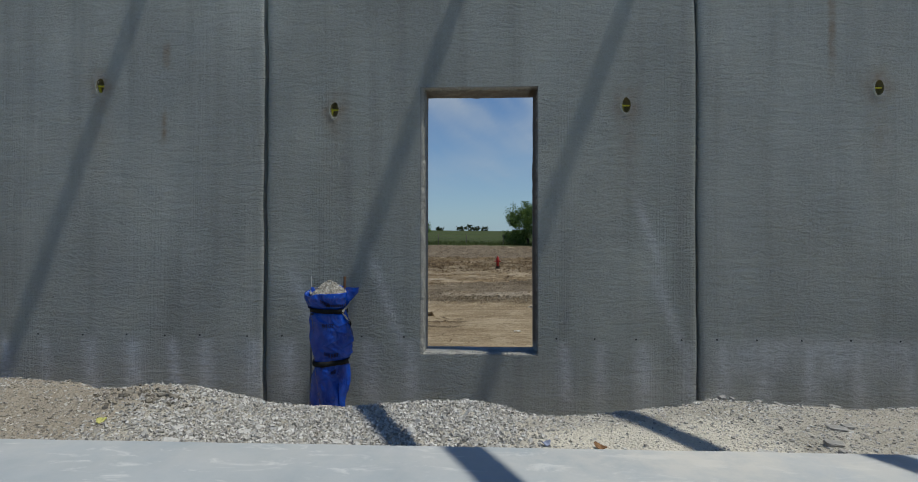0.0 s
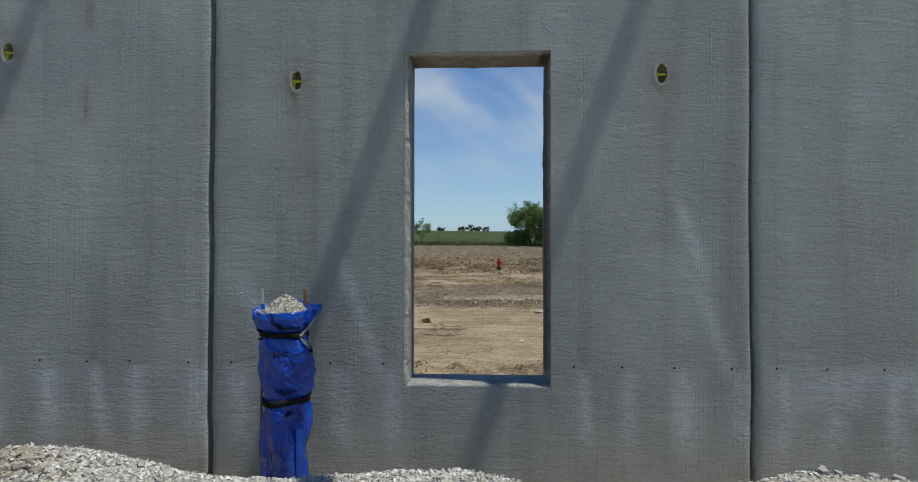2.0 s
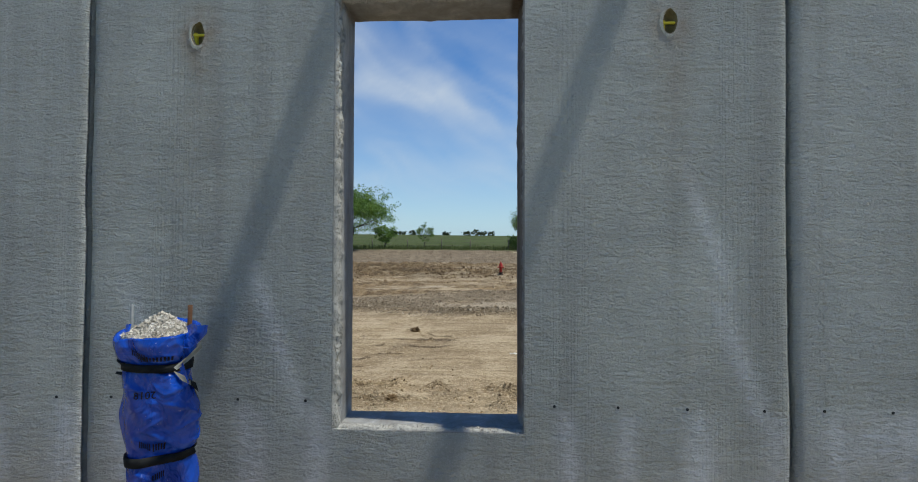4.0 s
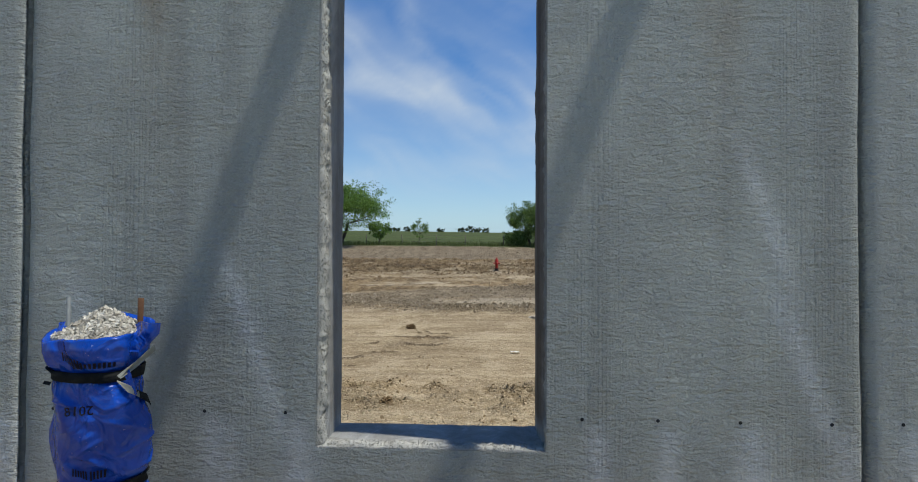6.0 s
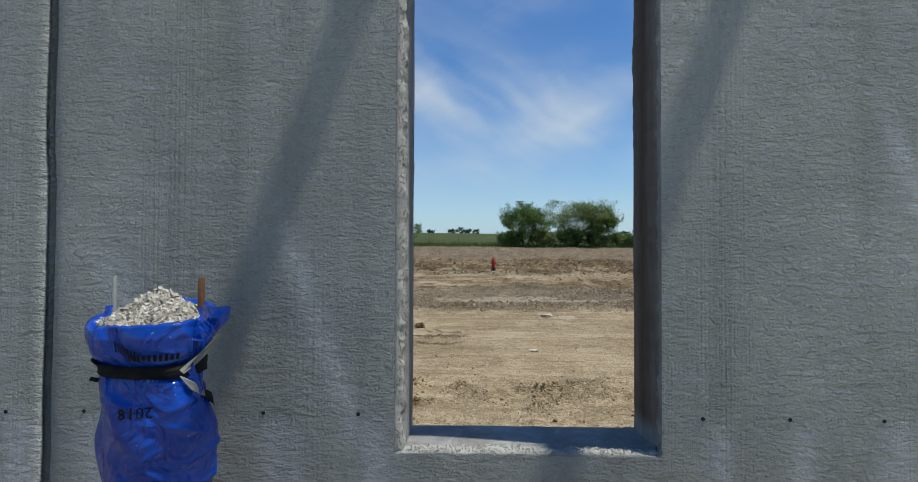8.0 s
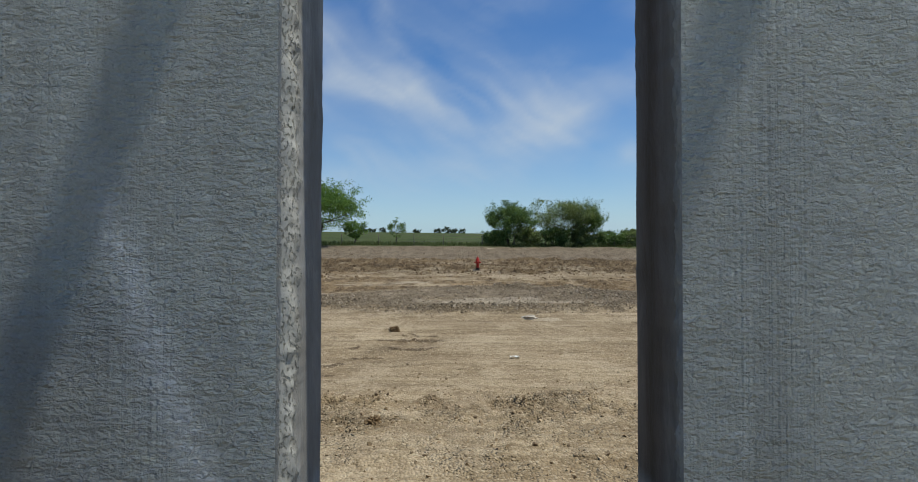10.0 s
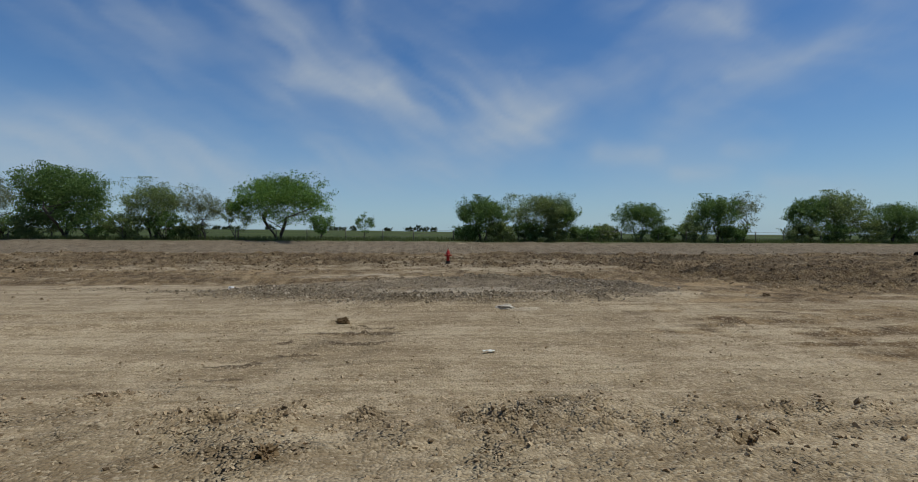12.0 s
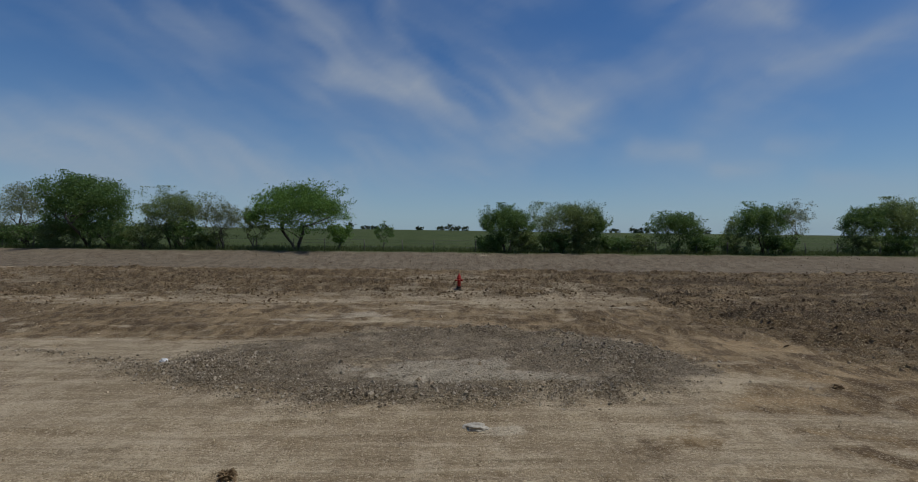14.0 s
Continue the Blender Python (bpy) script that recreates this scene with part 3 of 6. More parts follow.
def mound_rows(x, y):
    """Rows of clods: along the mound's front, its back and a tail that trails off."""
    wave = 0.5 * fbm(x * 0.8, 0 * y, 43, 3)
    yf = 17.75 - 3.2 * np.sqrt(np.clip(1 - ((x - 0.9) / 6.1) ** 2, 0.02, 1))
    front = np.exp(-((y - yf - 0.25 - wave) / 0.42) ** 2) * sstep(-1.6, 0.2, x) * (1 - sstep(4.0, 5.6, x))
    yb = np.interp(x, [-4.0, -2.1, 2.4, 4.5, 5.6, 7.0], [21.2, 21.0, 20.5, 19.6, 18.2, 16.8])
    back = np.exp(-((y - yb - 0.6 * wave) / 0.4) ** 2) * sstep(-3.0, 0.5, x) * (1 - sstep(5.8, 7.2, x))
    yt = np.interp(x, [-12, -9.1, -7.4, -5.4, -3.6, -2.0, -0.6], [18.6, 18.4, 17.8, 16.9, 15.9, 15.1, 14.6])
    tail = np.exp(-((y - yt - 0.4 * wave) / (0.2 + 0.05 * np.clip(x + 9, 0, 8))) ** 2) * sstep(-11, -6, x) * (1 - sstep(-1.4, 0.0, x))
    knoll = 0.9 * np.exp(-(((x - 4.2) / 1.3) ** 2 + ((y - 17.6) / 1.3) ** 2)) + 0.8 * np.exp(-(((x + 3.4) / 1.3) ** 2 + ((y - 16.8) / 0.8) ** 2))
    return np.clip((front + 0.9 * back + 0.8 * tail + knoll) * (0.25 + 1.1 * vnoise(x * 1.3, y * 1.3, 44)), 0, 1)


WINDROWS = [((9.2, 33.5), (10.0, 29.0), (10.4, 24.0), (10.7, 21.0), (11.3, 18.2)), ((11.3, 18.2), (14.0, 17.2), (19.0, 16.6)), ((12.0, 24.5), (17.0, 22.0), (24.0, 20.8)), ((-30.0, 31.0), (-16.0, 29.6), (-4.0, 30.6), (6.0, 30.0)), ((-26.0, 36.5), (-8.0, 35.5), (8.0, 37.0), (26.0, 35.0)), ((10.0, 29.5), (20.0, 28.0), (34.0, 28.5))]


def windrow(x, y):
    """Rows of clods pushed up by the blade."""
    wx, wy = x + 1.2 * fbm(x * 0.3, y * 0.3, 64, 3), y + 1.2 * fbm(x * 0.3, y * 0.3, 65, 3)
    best = np.full(np.shape(x), 9.0)
    for line in WINDROWS:
        for (ax, ay), (bx, by) in zip(line, line[1:]):
            dx, dy = bx - ax, by - ay
            t = np.clip(((wx - ax) * dx + (wy - ay) * dy) / (dx * dx + dy * dy), 0, 1)
            best = np.minimum(best, np.hypot(wx - ax - t * dx, wy - ay - t * dy))
    return np.exp(-(best / 0.42) ** 2) * sstep(0.25, 0.6, vnoise(x * 0.7, y * 0.7, 66))


def churn(x, y):
    """How far the clay is torn up."""
    n = fbm(x * 0.09 + 0.5 * fbm(x * 0.05, y * 0.1, 14), y * 0.42, 13, 5)
    band = sstep(26.5, 30.5, y) * (1 - sstep(42.5, 45.5, y))
    side = sstep(8.6, 10.4, x + 0.06 * (y - 18)) * sstep(15.2, 17.2, y) * (1 - sstep(34, 40, y))
    low = 0.42 * sstep(18.5, 21, y) * (1 - sstep(26, 31, y)) * (1 - 0.6 * np.exp(-(((x + 2) / 4.0) ** 2 + ((y - 23.5) / 2.0) ** 2)))
    return np.clip((np.maximum(np.maximum(band, 1.1 * side), low)) * (0.82 + 1.5 * n), 0, 1) * (1 - 0.55 * np.exp(-(track_d(x, y) / 0.4) ** 4))


def ground_z(x, y):
    x, y = np.broadcast_arrays(np.asarray(x, float), np.asarray(y, float))
    z = np.full(x.shape, 0.24)
    z = z + sstep(18, 32, y) * 0.16 + sstep(32, 45, y) * (0.36 - 0.004 * np.clip(x, -60, 60))
    z = z + (0.35 * sstep(44.5, 56.2, y) + 0.65 * np.clip((y - 45.2) / 10.6, 0, 1)) * (1.24 + 0.1 * fbm(x * 0.2, y * 0.2, 5))
    z = z + sstep(56, 62, y) * 0.1
    z = z + np.clip(y - 58, 0, 347) * 0.0348 * (1 - 0.0006 * np.clip(x, -300, 300))
    z = z - np.clip(y - 405, 0, 4000) * 0.03
    open_dirt = sstep(4.5, 5.2, y) * (1 - sstep(54, 57, y))
    # ruts along the wall, crumbled lumps, torn clay
    ruts = fbm(x * 0.16 + 0.4 * fbm(x * 0.1, y * 0.1, 3), y * 1.5, 11, 4)
    thin = 0.5 - np.abs(fbm(x * 0.35, y * 3.2, 12, 3)) * 3
    lumps = fbm(x * 2.2, y * 2.2, 21, 4)
    crumb = np.abs(fbm(x * 5.5, y * 5.5, 23, 4))
    near, torn, rows_m = near_band(x, y), churn(x, y), mound_rows(x, y)
    td = track_d(x, y)
    calm = 1 - 0.8 * np.exp(-(td / 0.3) ** 4)
    z = z + open_dirt * calm * (ruts * (0.06 + 0.3 * torn) + 0.015 * np.clip(thin, 0, 1) + lumps * (0.03 + 0.08 * near + 0.2 * torn))
    tilled = 1 - np.abs(fbm(x * 0.22 + 0.6 * fbm(x * 0.5, y * 0.5, 70, 2), y * 1.2 + 0.2 * x * sstep(8, 12, x), 71, 2)) * 5
    z = z + open_dirt * calm * 0.24 * np.clip(tilled, 0, 1) ** 2 * torn * (0.4 + vnoise(x * 0.9, y * 0.9, 72))
    z = z + open_dirt * calm * crumb * (0.03 + 0.11 * near + 0.22 * torn)
    z = z + open_dirt * (0.035 * np.exp(-((td - 0.38) / 0.1) ** 2) - 0.03 * np.exp(-(td / 0.28) ** 4))
    lean = x + 0.8 * (y - 50)
    gullies = np.abs(fbm(lean * 0.9, y * 0.08, 62, 3)) * sstep(2.0, 6.0, x) + 0.35 * np.abs(fbm(lean * 0.7, y * 0.1, 63, 3))
    z = z + sstep(43.5, 46.5, y) * (1 - sstep(55, 57, y)) * (0.16 * fbm(x * 0.8, y * 0.8, 45, 4) + 0.22 * crumb - 0.35 * gullies)
    z = z + open_dirt * windrow(x, y) * (0.12 + 0.15 * crumb + 0.15 * lumps)
    # cleat prints left by a tracked machine
    cleat = np.sin((x * 0.94 + y * 0.33) * 2 * np.pi / 0.23 + 2 * fbm(x * 1.5, y * 1.5, 26, 2))
    z = z - open_dirt * 0.028 * sstep(0.1, 0.6, cleat) * np.exp(-((y - 7.7) / 0.42) ** 4) * sstep(-0.5, 0.6, x) * (1 - sstep(2.2, 3.4, x))
    cl2 = np.sin((x * 0.35 + y * 0.94) * 2 * np.pi / 0.26 + 2 * fbm(x, y, 27, 2))
    z = z - open_dirt * 0.014 * sstep(0.0, 0.7, cl2) * np.exp(-((y - 10.9) / 1.6) ** 4) * sstep(0.2, 1.2, x) * 0.8
    # a shallow scrape with small broken steps
    scr, lips = scrape(x, y)
    z = z - open_dirt * (0.03 * scr - lips * (0.012 + 0.11 * crumb))
    # pits and clumps in the windrow
    for hx, hy, hr in HOLES_DIRT:
        z = z - 0.07 * np.exp(-(((x - hx) / hr) ** 2 + ((y - hy) / (hr * 0.6)) ** 2) ** 2)
    for cx, cy, cr in CLUMPS:
        z = z + (0.035 + 0.16 * crumb) * np.exp(-(((x - cx) / cr) ** 2 + ((y - cy) / (cr * 0.55)) ** 2))
    r = mound_r(x, y)
    z = z + open_dirt * (1 - sstep(0.6, 1.1, r)) * (0.1 + 0.1 * fbm(x * 2.6, y * 2.6, 61, 3) + 0.05 * crumb) + open_dirt * rows_m * (0.03 + 0.1 * vnoise(x * 2.2, y * 2.2, 51) + 0.2 * crumb)
    inside = 1 - sstep(4.24, 4.36, y)
    return z * (1 - inside) + inside * -0.15


def scrape(x, y):
    """The scraped patch and the broken lips of its steps."""
    cx = -1.35 + 0.28 * (y - 9.3)
    body = np.exp(-(((x - cx) / 0.8) ** 2 + ((y - 10.3) / 1.8) ** 2) ** 2)
    step = (y + 0.9 * fbm(x * 0.9, y * 0.5, 28, 3)) / 0.5
    lip = np.exp(-((step - np.round(step)) / 0.15) ** 2) * sstep(0.15, 0.4, vnoise(x * 1.6, np.round(step) * 3.1, 46))
    return body, lip * body


def spread(spans):
    """Lines along one axis: (end, step) spans joined, the steps growing evenly inside a span."""
    out = [spans[0][0]]
    for a, b, s0, s1 in spans:
        v = a
        while v < b - 1e-6:
            f = (v - a) / (b - a)
            v += s0 + (s1 - s0) * f
            out.append(min(v, b))
    return np.array(sorted(set(np.round(out, 5))))


GX = spread([(-2400, -300, 300, 60), (-300, -60, 40, 4), (-60, -22, 1.2, 0.3), (-22, -3.5, 0.3, 0.05), (-3.5, 4.5, 0.04, 0.04), (4.5, 22, 0.05, 0.3), (22, 60, 0.3, 1.2), (60, 300, 4, 40), (300, 2400, 60, 300)])
GY = spread([(-2400, -40, 300, 20), (-40, 4.2, 6, 2), (4.2, 6.2, 0.06, 0.04), (6.2, 9.2, 0.032, 0.04), (9.2, 14, 0.05, 0.08), (14, 22, 0.08, 0.14), (22, 46, 0.11, 0.19), (46, 62, 0.25, 0.4), (62, 405, 1.0, 16), (405, 2400, 20, 300)])
X, Y = np.meshgrid(GX, GY, indexing="ij")
Z = ground_z(X, Y)
me = mesh_from("ground", np.stack([X.ravel(), Y.ravel(), Z.ravel()], 1), grid_faces(len(GX), len(GY)), DIRT, True)
rr, rows_a, torn, near_patch, td = mound_r(X, Y), mound_rows(X, Y), churn(X, Y), near_band(X, Y), track_d(X, Y)
scr, lips = scrape(X, Y)
attribute(me, "grey", (1 - sstep(0.6, 1.15, rr)) * 0.85 + 0.25 * rows_a)
reddish = 0.22 * sstep(16.5, 19, Y) * (1 - sstep(24, 27, Y)) + 0.3 * np.exp(-((Y - 17.5) / 2.0) ** 2) * sstep(4.5, 7, X)
attribute(me, "clay", 0.9 * torn + 0.15 * sstep(4, 9, X) * torn + reddish + 0.03 * near_patch + 0.5 * scr + 0.3 * sstep(0.1, 0.35, fbm(X * 0.3, Y * 0.9, 47, 4)) + 0.6 * sstep(1.0, 6.0, X) * sstep(5.5, 10.0, Y) * (1 - sstep(13, 15, Y)) + 0.66 * sstep(3.5, 8.0, X) * sstep(13, 15, Y) * (1 - sstep(20, 26, Y)) + 0.3 * sstep(18.5, 22, Y) * (1 - sstep(26, 30, Y)) + 0.5 * windrow(X, Y) - 0.05 - 0.2 * np.exp(-(td / 0.35) ** 4))
attribute(me, "bank", sstep(43.0, 46.5, Y))
attribute(me, "crumble", np.clip(0.45 * near_patch + 0.9 * rows_a + 0.4 * (1 - sstep(0.7, 1.1, rr)) + torn + windrow(X, Y) + 0.15 * scr + 0.15 - 0.4 * np.exp(-(td / 0.3) ** 4), 0, 1))
pits = sum(np.exp(-(((X - hx) / hr) ** 2 + ((Y - hy) / (hr * 0.7)) ** 2) ** 2) for hx, hy, hr in HOLES_DIRT)
heaps = sum(np.exp(-(((X - cx) / cr) ** 2 + ((Y - cy) / (cr * 0.6)) ** 2)) for cx, cy, cr in CLUMPS)
# moist clods, with the shade of cracks and pits also put into this colour
attribute(me, "moist", 0.5 * rows_a + (0.7 + 0.3 * sstep(8, 12, X)) * torn * sstep(0.42, 0.62, vnoise(X * 0.45, Y * 2.2, 48)) + 1.6 * lips + 0.25 * np.clip(heaps, 0, 1) + 0.45 * windrow(X, Y) + 1.0 * np.clip(pits, 0, 1) - 0.25)
pale_heart = np.exp(-(((X - 1.2 - 0.5 * (Y - 16.5)) / 1.5) ** 2 + ((Y - 16.6) / 1.1) ** 2)) + 0.8 * np.exp(-(((X - 2.6) / 1.8) ** 2 + ((Y - 15.7) / 0.6) ** 2)) + 0.7 * np.exp(-(((X + 0.8) / 1.8) ** 2 + ((Y - 16.4) / 0.9) ** 2))
attribute(me, "white", 1.0 * np.exp(-(((X - 1.8) / 0.42) ** 2 + ((Y - 13.5) / 0.25) ** 2)) + 0.6 * np.exp(-(((X + 2.0) / 2.6) ** 2 + ((Y - 23.4) / 1.8) ** 2)) * (1 - rows_a) + 0.85 * pale_heart + 0.55 * np.exp(-(((X - 2.6) / 1.8) ** 2 + ((Y - 31.6) / 0.9) ** 2)) + 0.35 * np.exp(-(((X - 7) / 5) ** 2 + ((Y - 26) / 0.8) ** 2)) + 0.06 * np.exp(-(td / 0.3) ** 4) - 0.3 * rows_a - 0.08)
attribute(me, "field", sstep(54.6, 56.0, Y + 1.2 * fbm(X * 0.4, Y * 0.4, 15)))
tagged(new("ground", me), "graded tan building-site dirt rising to a green field", "ground", kind="structure")

# ---- floor slab and the gravel strip between it and the wall ----
EDGE, WALL_Y, THICK, SLAB_Z = 1.8, 4.15, 0.285, 1.197
sx = spread([(-26, -4, 1.5, 0.3), (-4, 4, 0.04, 0.04), (4, 26, 0.3, 1.5)])
sy = [-30, -20, -12, -6, -3, -1.5, -0.6, 0, 0.4, 0.7, 0.95, 1.15, 1.3, 1.42, 1.52, 1.6, 1.66, 1.71, 1.75]
rows = []
for xx in sx:
    chip = 0.006 * float(fbm(xx * 6, 0.0, 81, 3))
    col = [(xx, yy, SLAB_Z) for yy in sy] + [(xx, EDGE - 0.008 + chip, SLAB_Z - 0.001), (xx, EDGE + chip, SLAB_Z - 0.009), (xx, EDGE + chip * 0.5, SLAB_Z - 0.22), (xx, -30, SLAB_Z - 0.22)]
    rows += col
nv = len(sy) + 4
me = mesh_from("floor_slab", rows, grid_faces(len(sx), nv), SLAB)
attribute(me, "dust", [min(1, 0.9 * float(sstep(1.3, 1.76, r[1])) * (0.35 + 0.65 * float(np.exp(-((r[0] - 0.8) / 0.7) ** 2)))) for r in rows])
tagged(new("floor_slab", me), "grey troweled concrete floor slab with pale scuffs and dust", "floor", kind="structure")

CREST_X = [-15, -2.6, -2.29, -2.18, -1.82, -1.57, -1.4, -1.12, -0.73, -0.51, -0.28, -0.05, 0.17, 0.27, 0.6, 0.8, 1.1, 1.27, 1.49, 1.94, 2.4, 15]
CREST_Z = [1.12, 1.118, 1.098, 1.068, 1.088, 1.072, 1.038, 0.99, 0.982, 1.01, 1.02, 1.016, 0.985, 0.955, 0.965, 1.002, 1.016, 1.048, 1.042, 1.012, 1.02, 1.02]


def gravel_z(x, y):
    x, y = np.broadcast_arrays(np.asarray(x, float), np.asarray(y, float))
    crest = np.interp(x, CREST_X, CREST_Z)
    yc = 2.85 + 0.12 * fbm(x * 1.3, 0 * y, 91, 2)
    sandy = np.exp(-((x - 0.75) / 0.55) ** 4)
    start = 1.03 - 0.05 * sandy + 0.04 * (1 - sstep(-2.2, -1.2, x))
    f = np.clip((y - EDGE) / (yc - EDGE), 0, 1)
    z = start + (crest - start) * f * f * (3 - 2 * f)
    g = sstep(yc - 0.03, 3.62, y)
    trough = 0.33
    z = z * (1 - g) + trough * g
    return z + 0.035 * fbm(x * 5, y * 5, 95, 3) * (1 - 0.6 * sandy)


fx = spread([(-15, -4.5, 0.8, 0.2), (-4.5, 4.5, 0.035, 0.035), (4.5, 15, 0.2, 0.8)])
fy = np.linspace(EDGE + 0.002, WALL_Y + 0.02, 70)
FXg, FYg = np.meshgrid(fx, fy, indexing="ij")
me = mesh_from("gravel_bed", np.stack([FXg.ravel(), FYg.ravel(), gravel_z(FXg, FYg).ravel()], 1), grid_faces(len(fx), len(fy)), FINES, True)
attribute(me, "brown", 1 - sstep(-2.0, -1.3, FXg) + 0.35 * sstep(1.2, 1.8, FXg))
attribute(me, "sand", np.exp(-((FXg - 0.75) / 0.62) ** 4) * (1 - sstep(2.45, 2.85, FYg)) + 0.35 * (1 - sstep(1.8, 2.0, FYg)))
tagged(new("gravel_bed", me), "pale limestone fines heaped along the concrete wall", "ground", kind="structure")

# ---- tilt-up wall panels ----
OPEN = (-0.463, 0.478, 1.0, 3.14)
PITCH = 3.445
JOINT0 = -1.722
INSERTS = [(-1.16, 2.965), (1.17, 2.98), (-3.11, 3.18), (3.105, 3.10)]
HOLES = [-3.95, -3.62, -3.24, -2.87, -2.55, -2.258, -1.866, -1.58, -0.93, -0.59, 0.62, 0.92, 1.242, 1.594, 1.865, 2.17, 2.51, 2.88, 3.25, 3.6]
RUST_MARKS = [(-2.555, 3.42, 0.014, 0.1), (-2.57, 2.82, 0.016, 0.13), (2.75, 3.6, 0.012, 0.4)]


def wall_disp(x, z):
    return 0.004 * fbm(x * 1.1, z * 0.8, 101, 3) + 0.0015 * fbm(x * 7, z * 9, 103, 2)


def lines_between(a, b, keep, step):
    marks = sorted(set([a, b] + [k for k in keep if a < k < b]))
    out = []
    for p, q in zip(marks, marks[1:]):
        n = max(1, int(math.ceil((q - p) / step)))
        out += [p + (q - p) * i / n for i in range(n)]
    return out + [b]


def panel(index):
    x0, x1 = JOINT0 + index * PITCH + 0.009, JOINT0 + (index + 1) * PITCH - 0.009
    near = abs(index) <= 1
    ins = [p for p in INSERTS if x0 < p[0] < x1]
    hole = OPEN if index == 0 else None
    kx, kz = [], []
    for px, pz in ins:
        kx += [px - 0.07, px + 0.07]
        kz += [pz - 0.115, pz + 0.115]
    if hole:
        kx += [hole[0], hole[1]]
        kz += [hole[2], hole[3]]
    kx += [x0 + 0.011, x0 + 0.018, x0 + 0.03, x0 + 0.045, x1 - 0.045, x1 - 0.03, x1 - 0.018, x1 - 0.011]
    xs = lines_between(x0 + 0.006, x1 - 0.006, kx, 0.03 if near else 0.3)
    zs = lines_between(0.3, 4.2, kz, 0.03 if near else 0.5) + [5.0, 6.5, 8.0, 9.5]
    XX, ZZ = np.meshgrid(xs, zs, indexing="ij")
    D = wall_disp(XX, ZZ)
    first, last = np.zeros_like(XX), np.zeros_like(XX)
    first[:4, :], last[-4:, :] = 1, 1
    away = np.minimum(XX - xs[0], xs[-1] - XX)
    D = D + 0.011 * np.exp(-away / 0.011)
    edge = 0.024 * (fbm(ZZ * 1.8, index * 7.3 + 0 * ZZ, 107, 4) * first + fbm(ZZ * 1.8, (index + 1) * 7.3 + 0 * ZZ, 107, 4) * last)
    XW = XX + edge
    verts = [tuple(v) for v in np.stack([XW.ravel(), (WALL_Y + D).ravel(), ZZ.ravel()], 1)]
    nz = len(zs)
    faces = []

    def skip(xa, xb, za, zb):
        cx, cz = (xa + xb) / 2, (za + zb) / 2
        if hole and hole[0] < cx < hole[1] and hole[2] < cz < hole[3]:
            return True
        return any(abs(cx - px) < 0.07 and abs(cz - pz) < 0.115 for px, pz in ins)

    for i in range(len(xs) - 1):
        for j in range(nz - 1):
            if not skip(xs[i], xs[i + 1], zs[j], zs[j + 1]):
                faces.append((i * nz + j, (i + 1) * nz + j, (i + 1) * nz + j + 1, i * nz + j + 1))
    nfront = len(faces)
    # arrises, edges, back and top
    for side, i in ((-1, 0), (1, len(xs) - 1)):
        base = len(verts)
        for j in range(nz):
            w = float(edge[i, j])
            wob = 0.003 * float(fbm(zs[j] * 9, 3.1 * index + side, 109, 3))
            xe = xs[i] + side * 0.006 + w + wob
            verts += [(xe, WALL_Y + 0.02 + abs(wob), zs[j]), (xe, WALL_Y + THICK, zs[j])]
        for j in range(nz - 1):
            a, b = i * nz + j, i * nz + j + 1
            c, d = base + 2 * j, base + 2 * j + 2
            faces += [(a, b, d, c), (c, d, d + 1, c + 1)]
    xb0, xb1, yb = x0, x1, WALL_Y + THICK
    base = len(verts)
    if hole:
        gx, gz = [xb0, hole[0] - 0.02, hole[1] + 0.02, xb1], [0.3, hole[2] - 0.02, hole[3] + 0.02, 9.5]
    else:
        gx, gz = [xb0, xb1], [0.3, 9.5]
    verts += [(a, yb, b) for a in gx for b in gz]
    for i in range(len(gx) - 1):
        for j in range(len(gz) - 1):
            if not (hole and i == 1 and j == 1):
                n = len(gz)
                faces.append((base + i * n + j, base + i * n + j + 1, base + (i + 1) * n + j + 1, base + (i + 1) * n + j))
    base = len(verts)
    verts += [(x0, WALL_Y, 9.5), (x1, WALL_Y, 9.5), (x1, yb, 9.5), (x0, yb, 9.5)]
    faces.append((base, base + 1, base + 2, base + 3))
    # insert recesses: an oval rim in the face and a cup behind it
    cups = []
    for px, pz in ins:
        base = len(verts)
        corner = math.atan2(0.115, 0.07)
        turns = sorted([2 * math.pi * k / 32 for k in range(32)] + [corner, math.pi - corner, math.pi + corner, 2 * math.pi - corner])
        n = len(turns)
        for w in turns:
            c, s = math.cos(w), math.sin(w)
            m = max(abs(c) / 0.07, abs(s) / 0.115)
            rx, rz = c / m, s / m
            verts.append((px + rx, WALL_Y + float(wall_disp(px + rx, pz + rz)), pz + rz))
            chip = 1 + 0.22 * float(fbm(c * 2 + px * 9, s * 2, 111, 3))
            ox, oz = 0.034 * c * chip, 0.06 * s * chip
            verts.append((px + ox, WALL_Y + float(wall_disp(px, pz)), pz + oz))
        for k in range(n):
            a, b = base + 2 * k, base + 2 * ((k + 1) % n)
            faces.append((a, b, b + 1, a + 1))
        cups.append((px, pz, [verts[base + 2 * k + 1] for k in range(n)]))
    me = mesh_from("wall_panel", verts, faces, WALL, True)
    V = np.array(verts)
    x, z = V[:, 0], V[:, 2]
    rust = np.zeros(len(V))
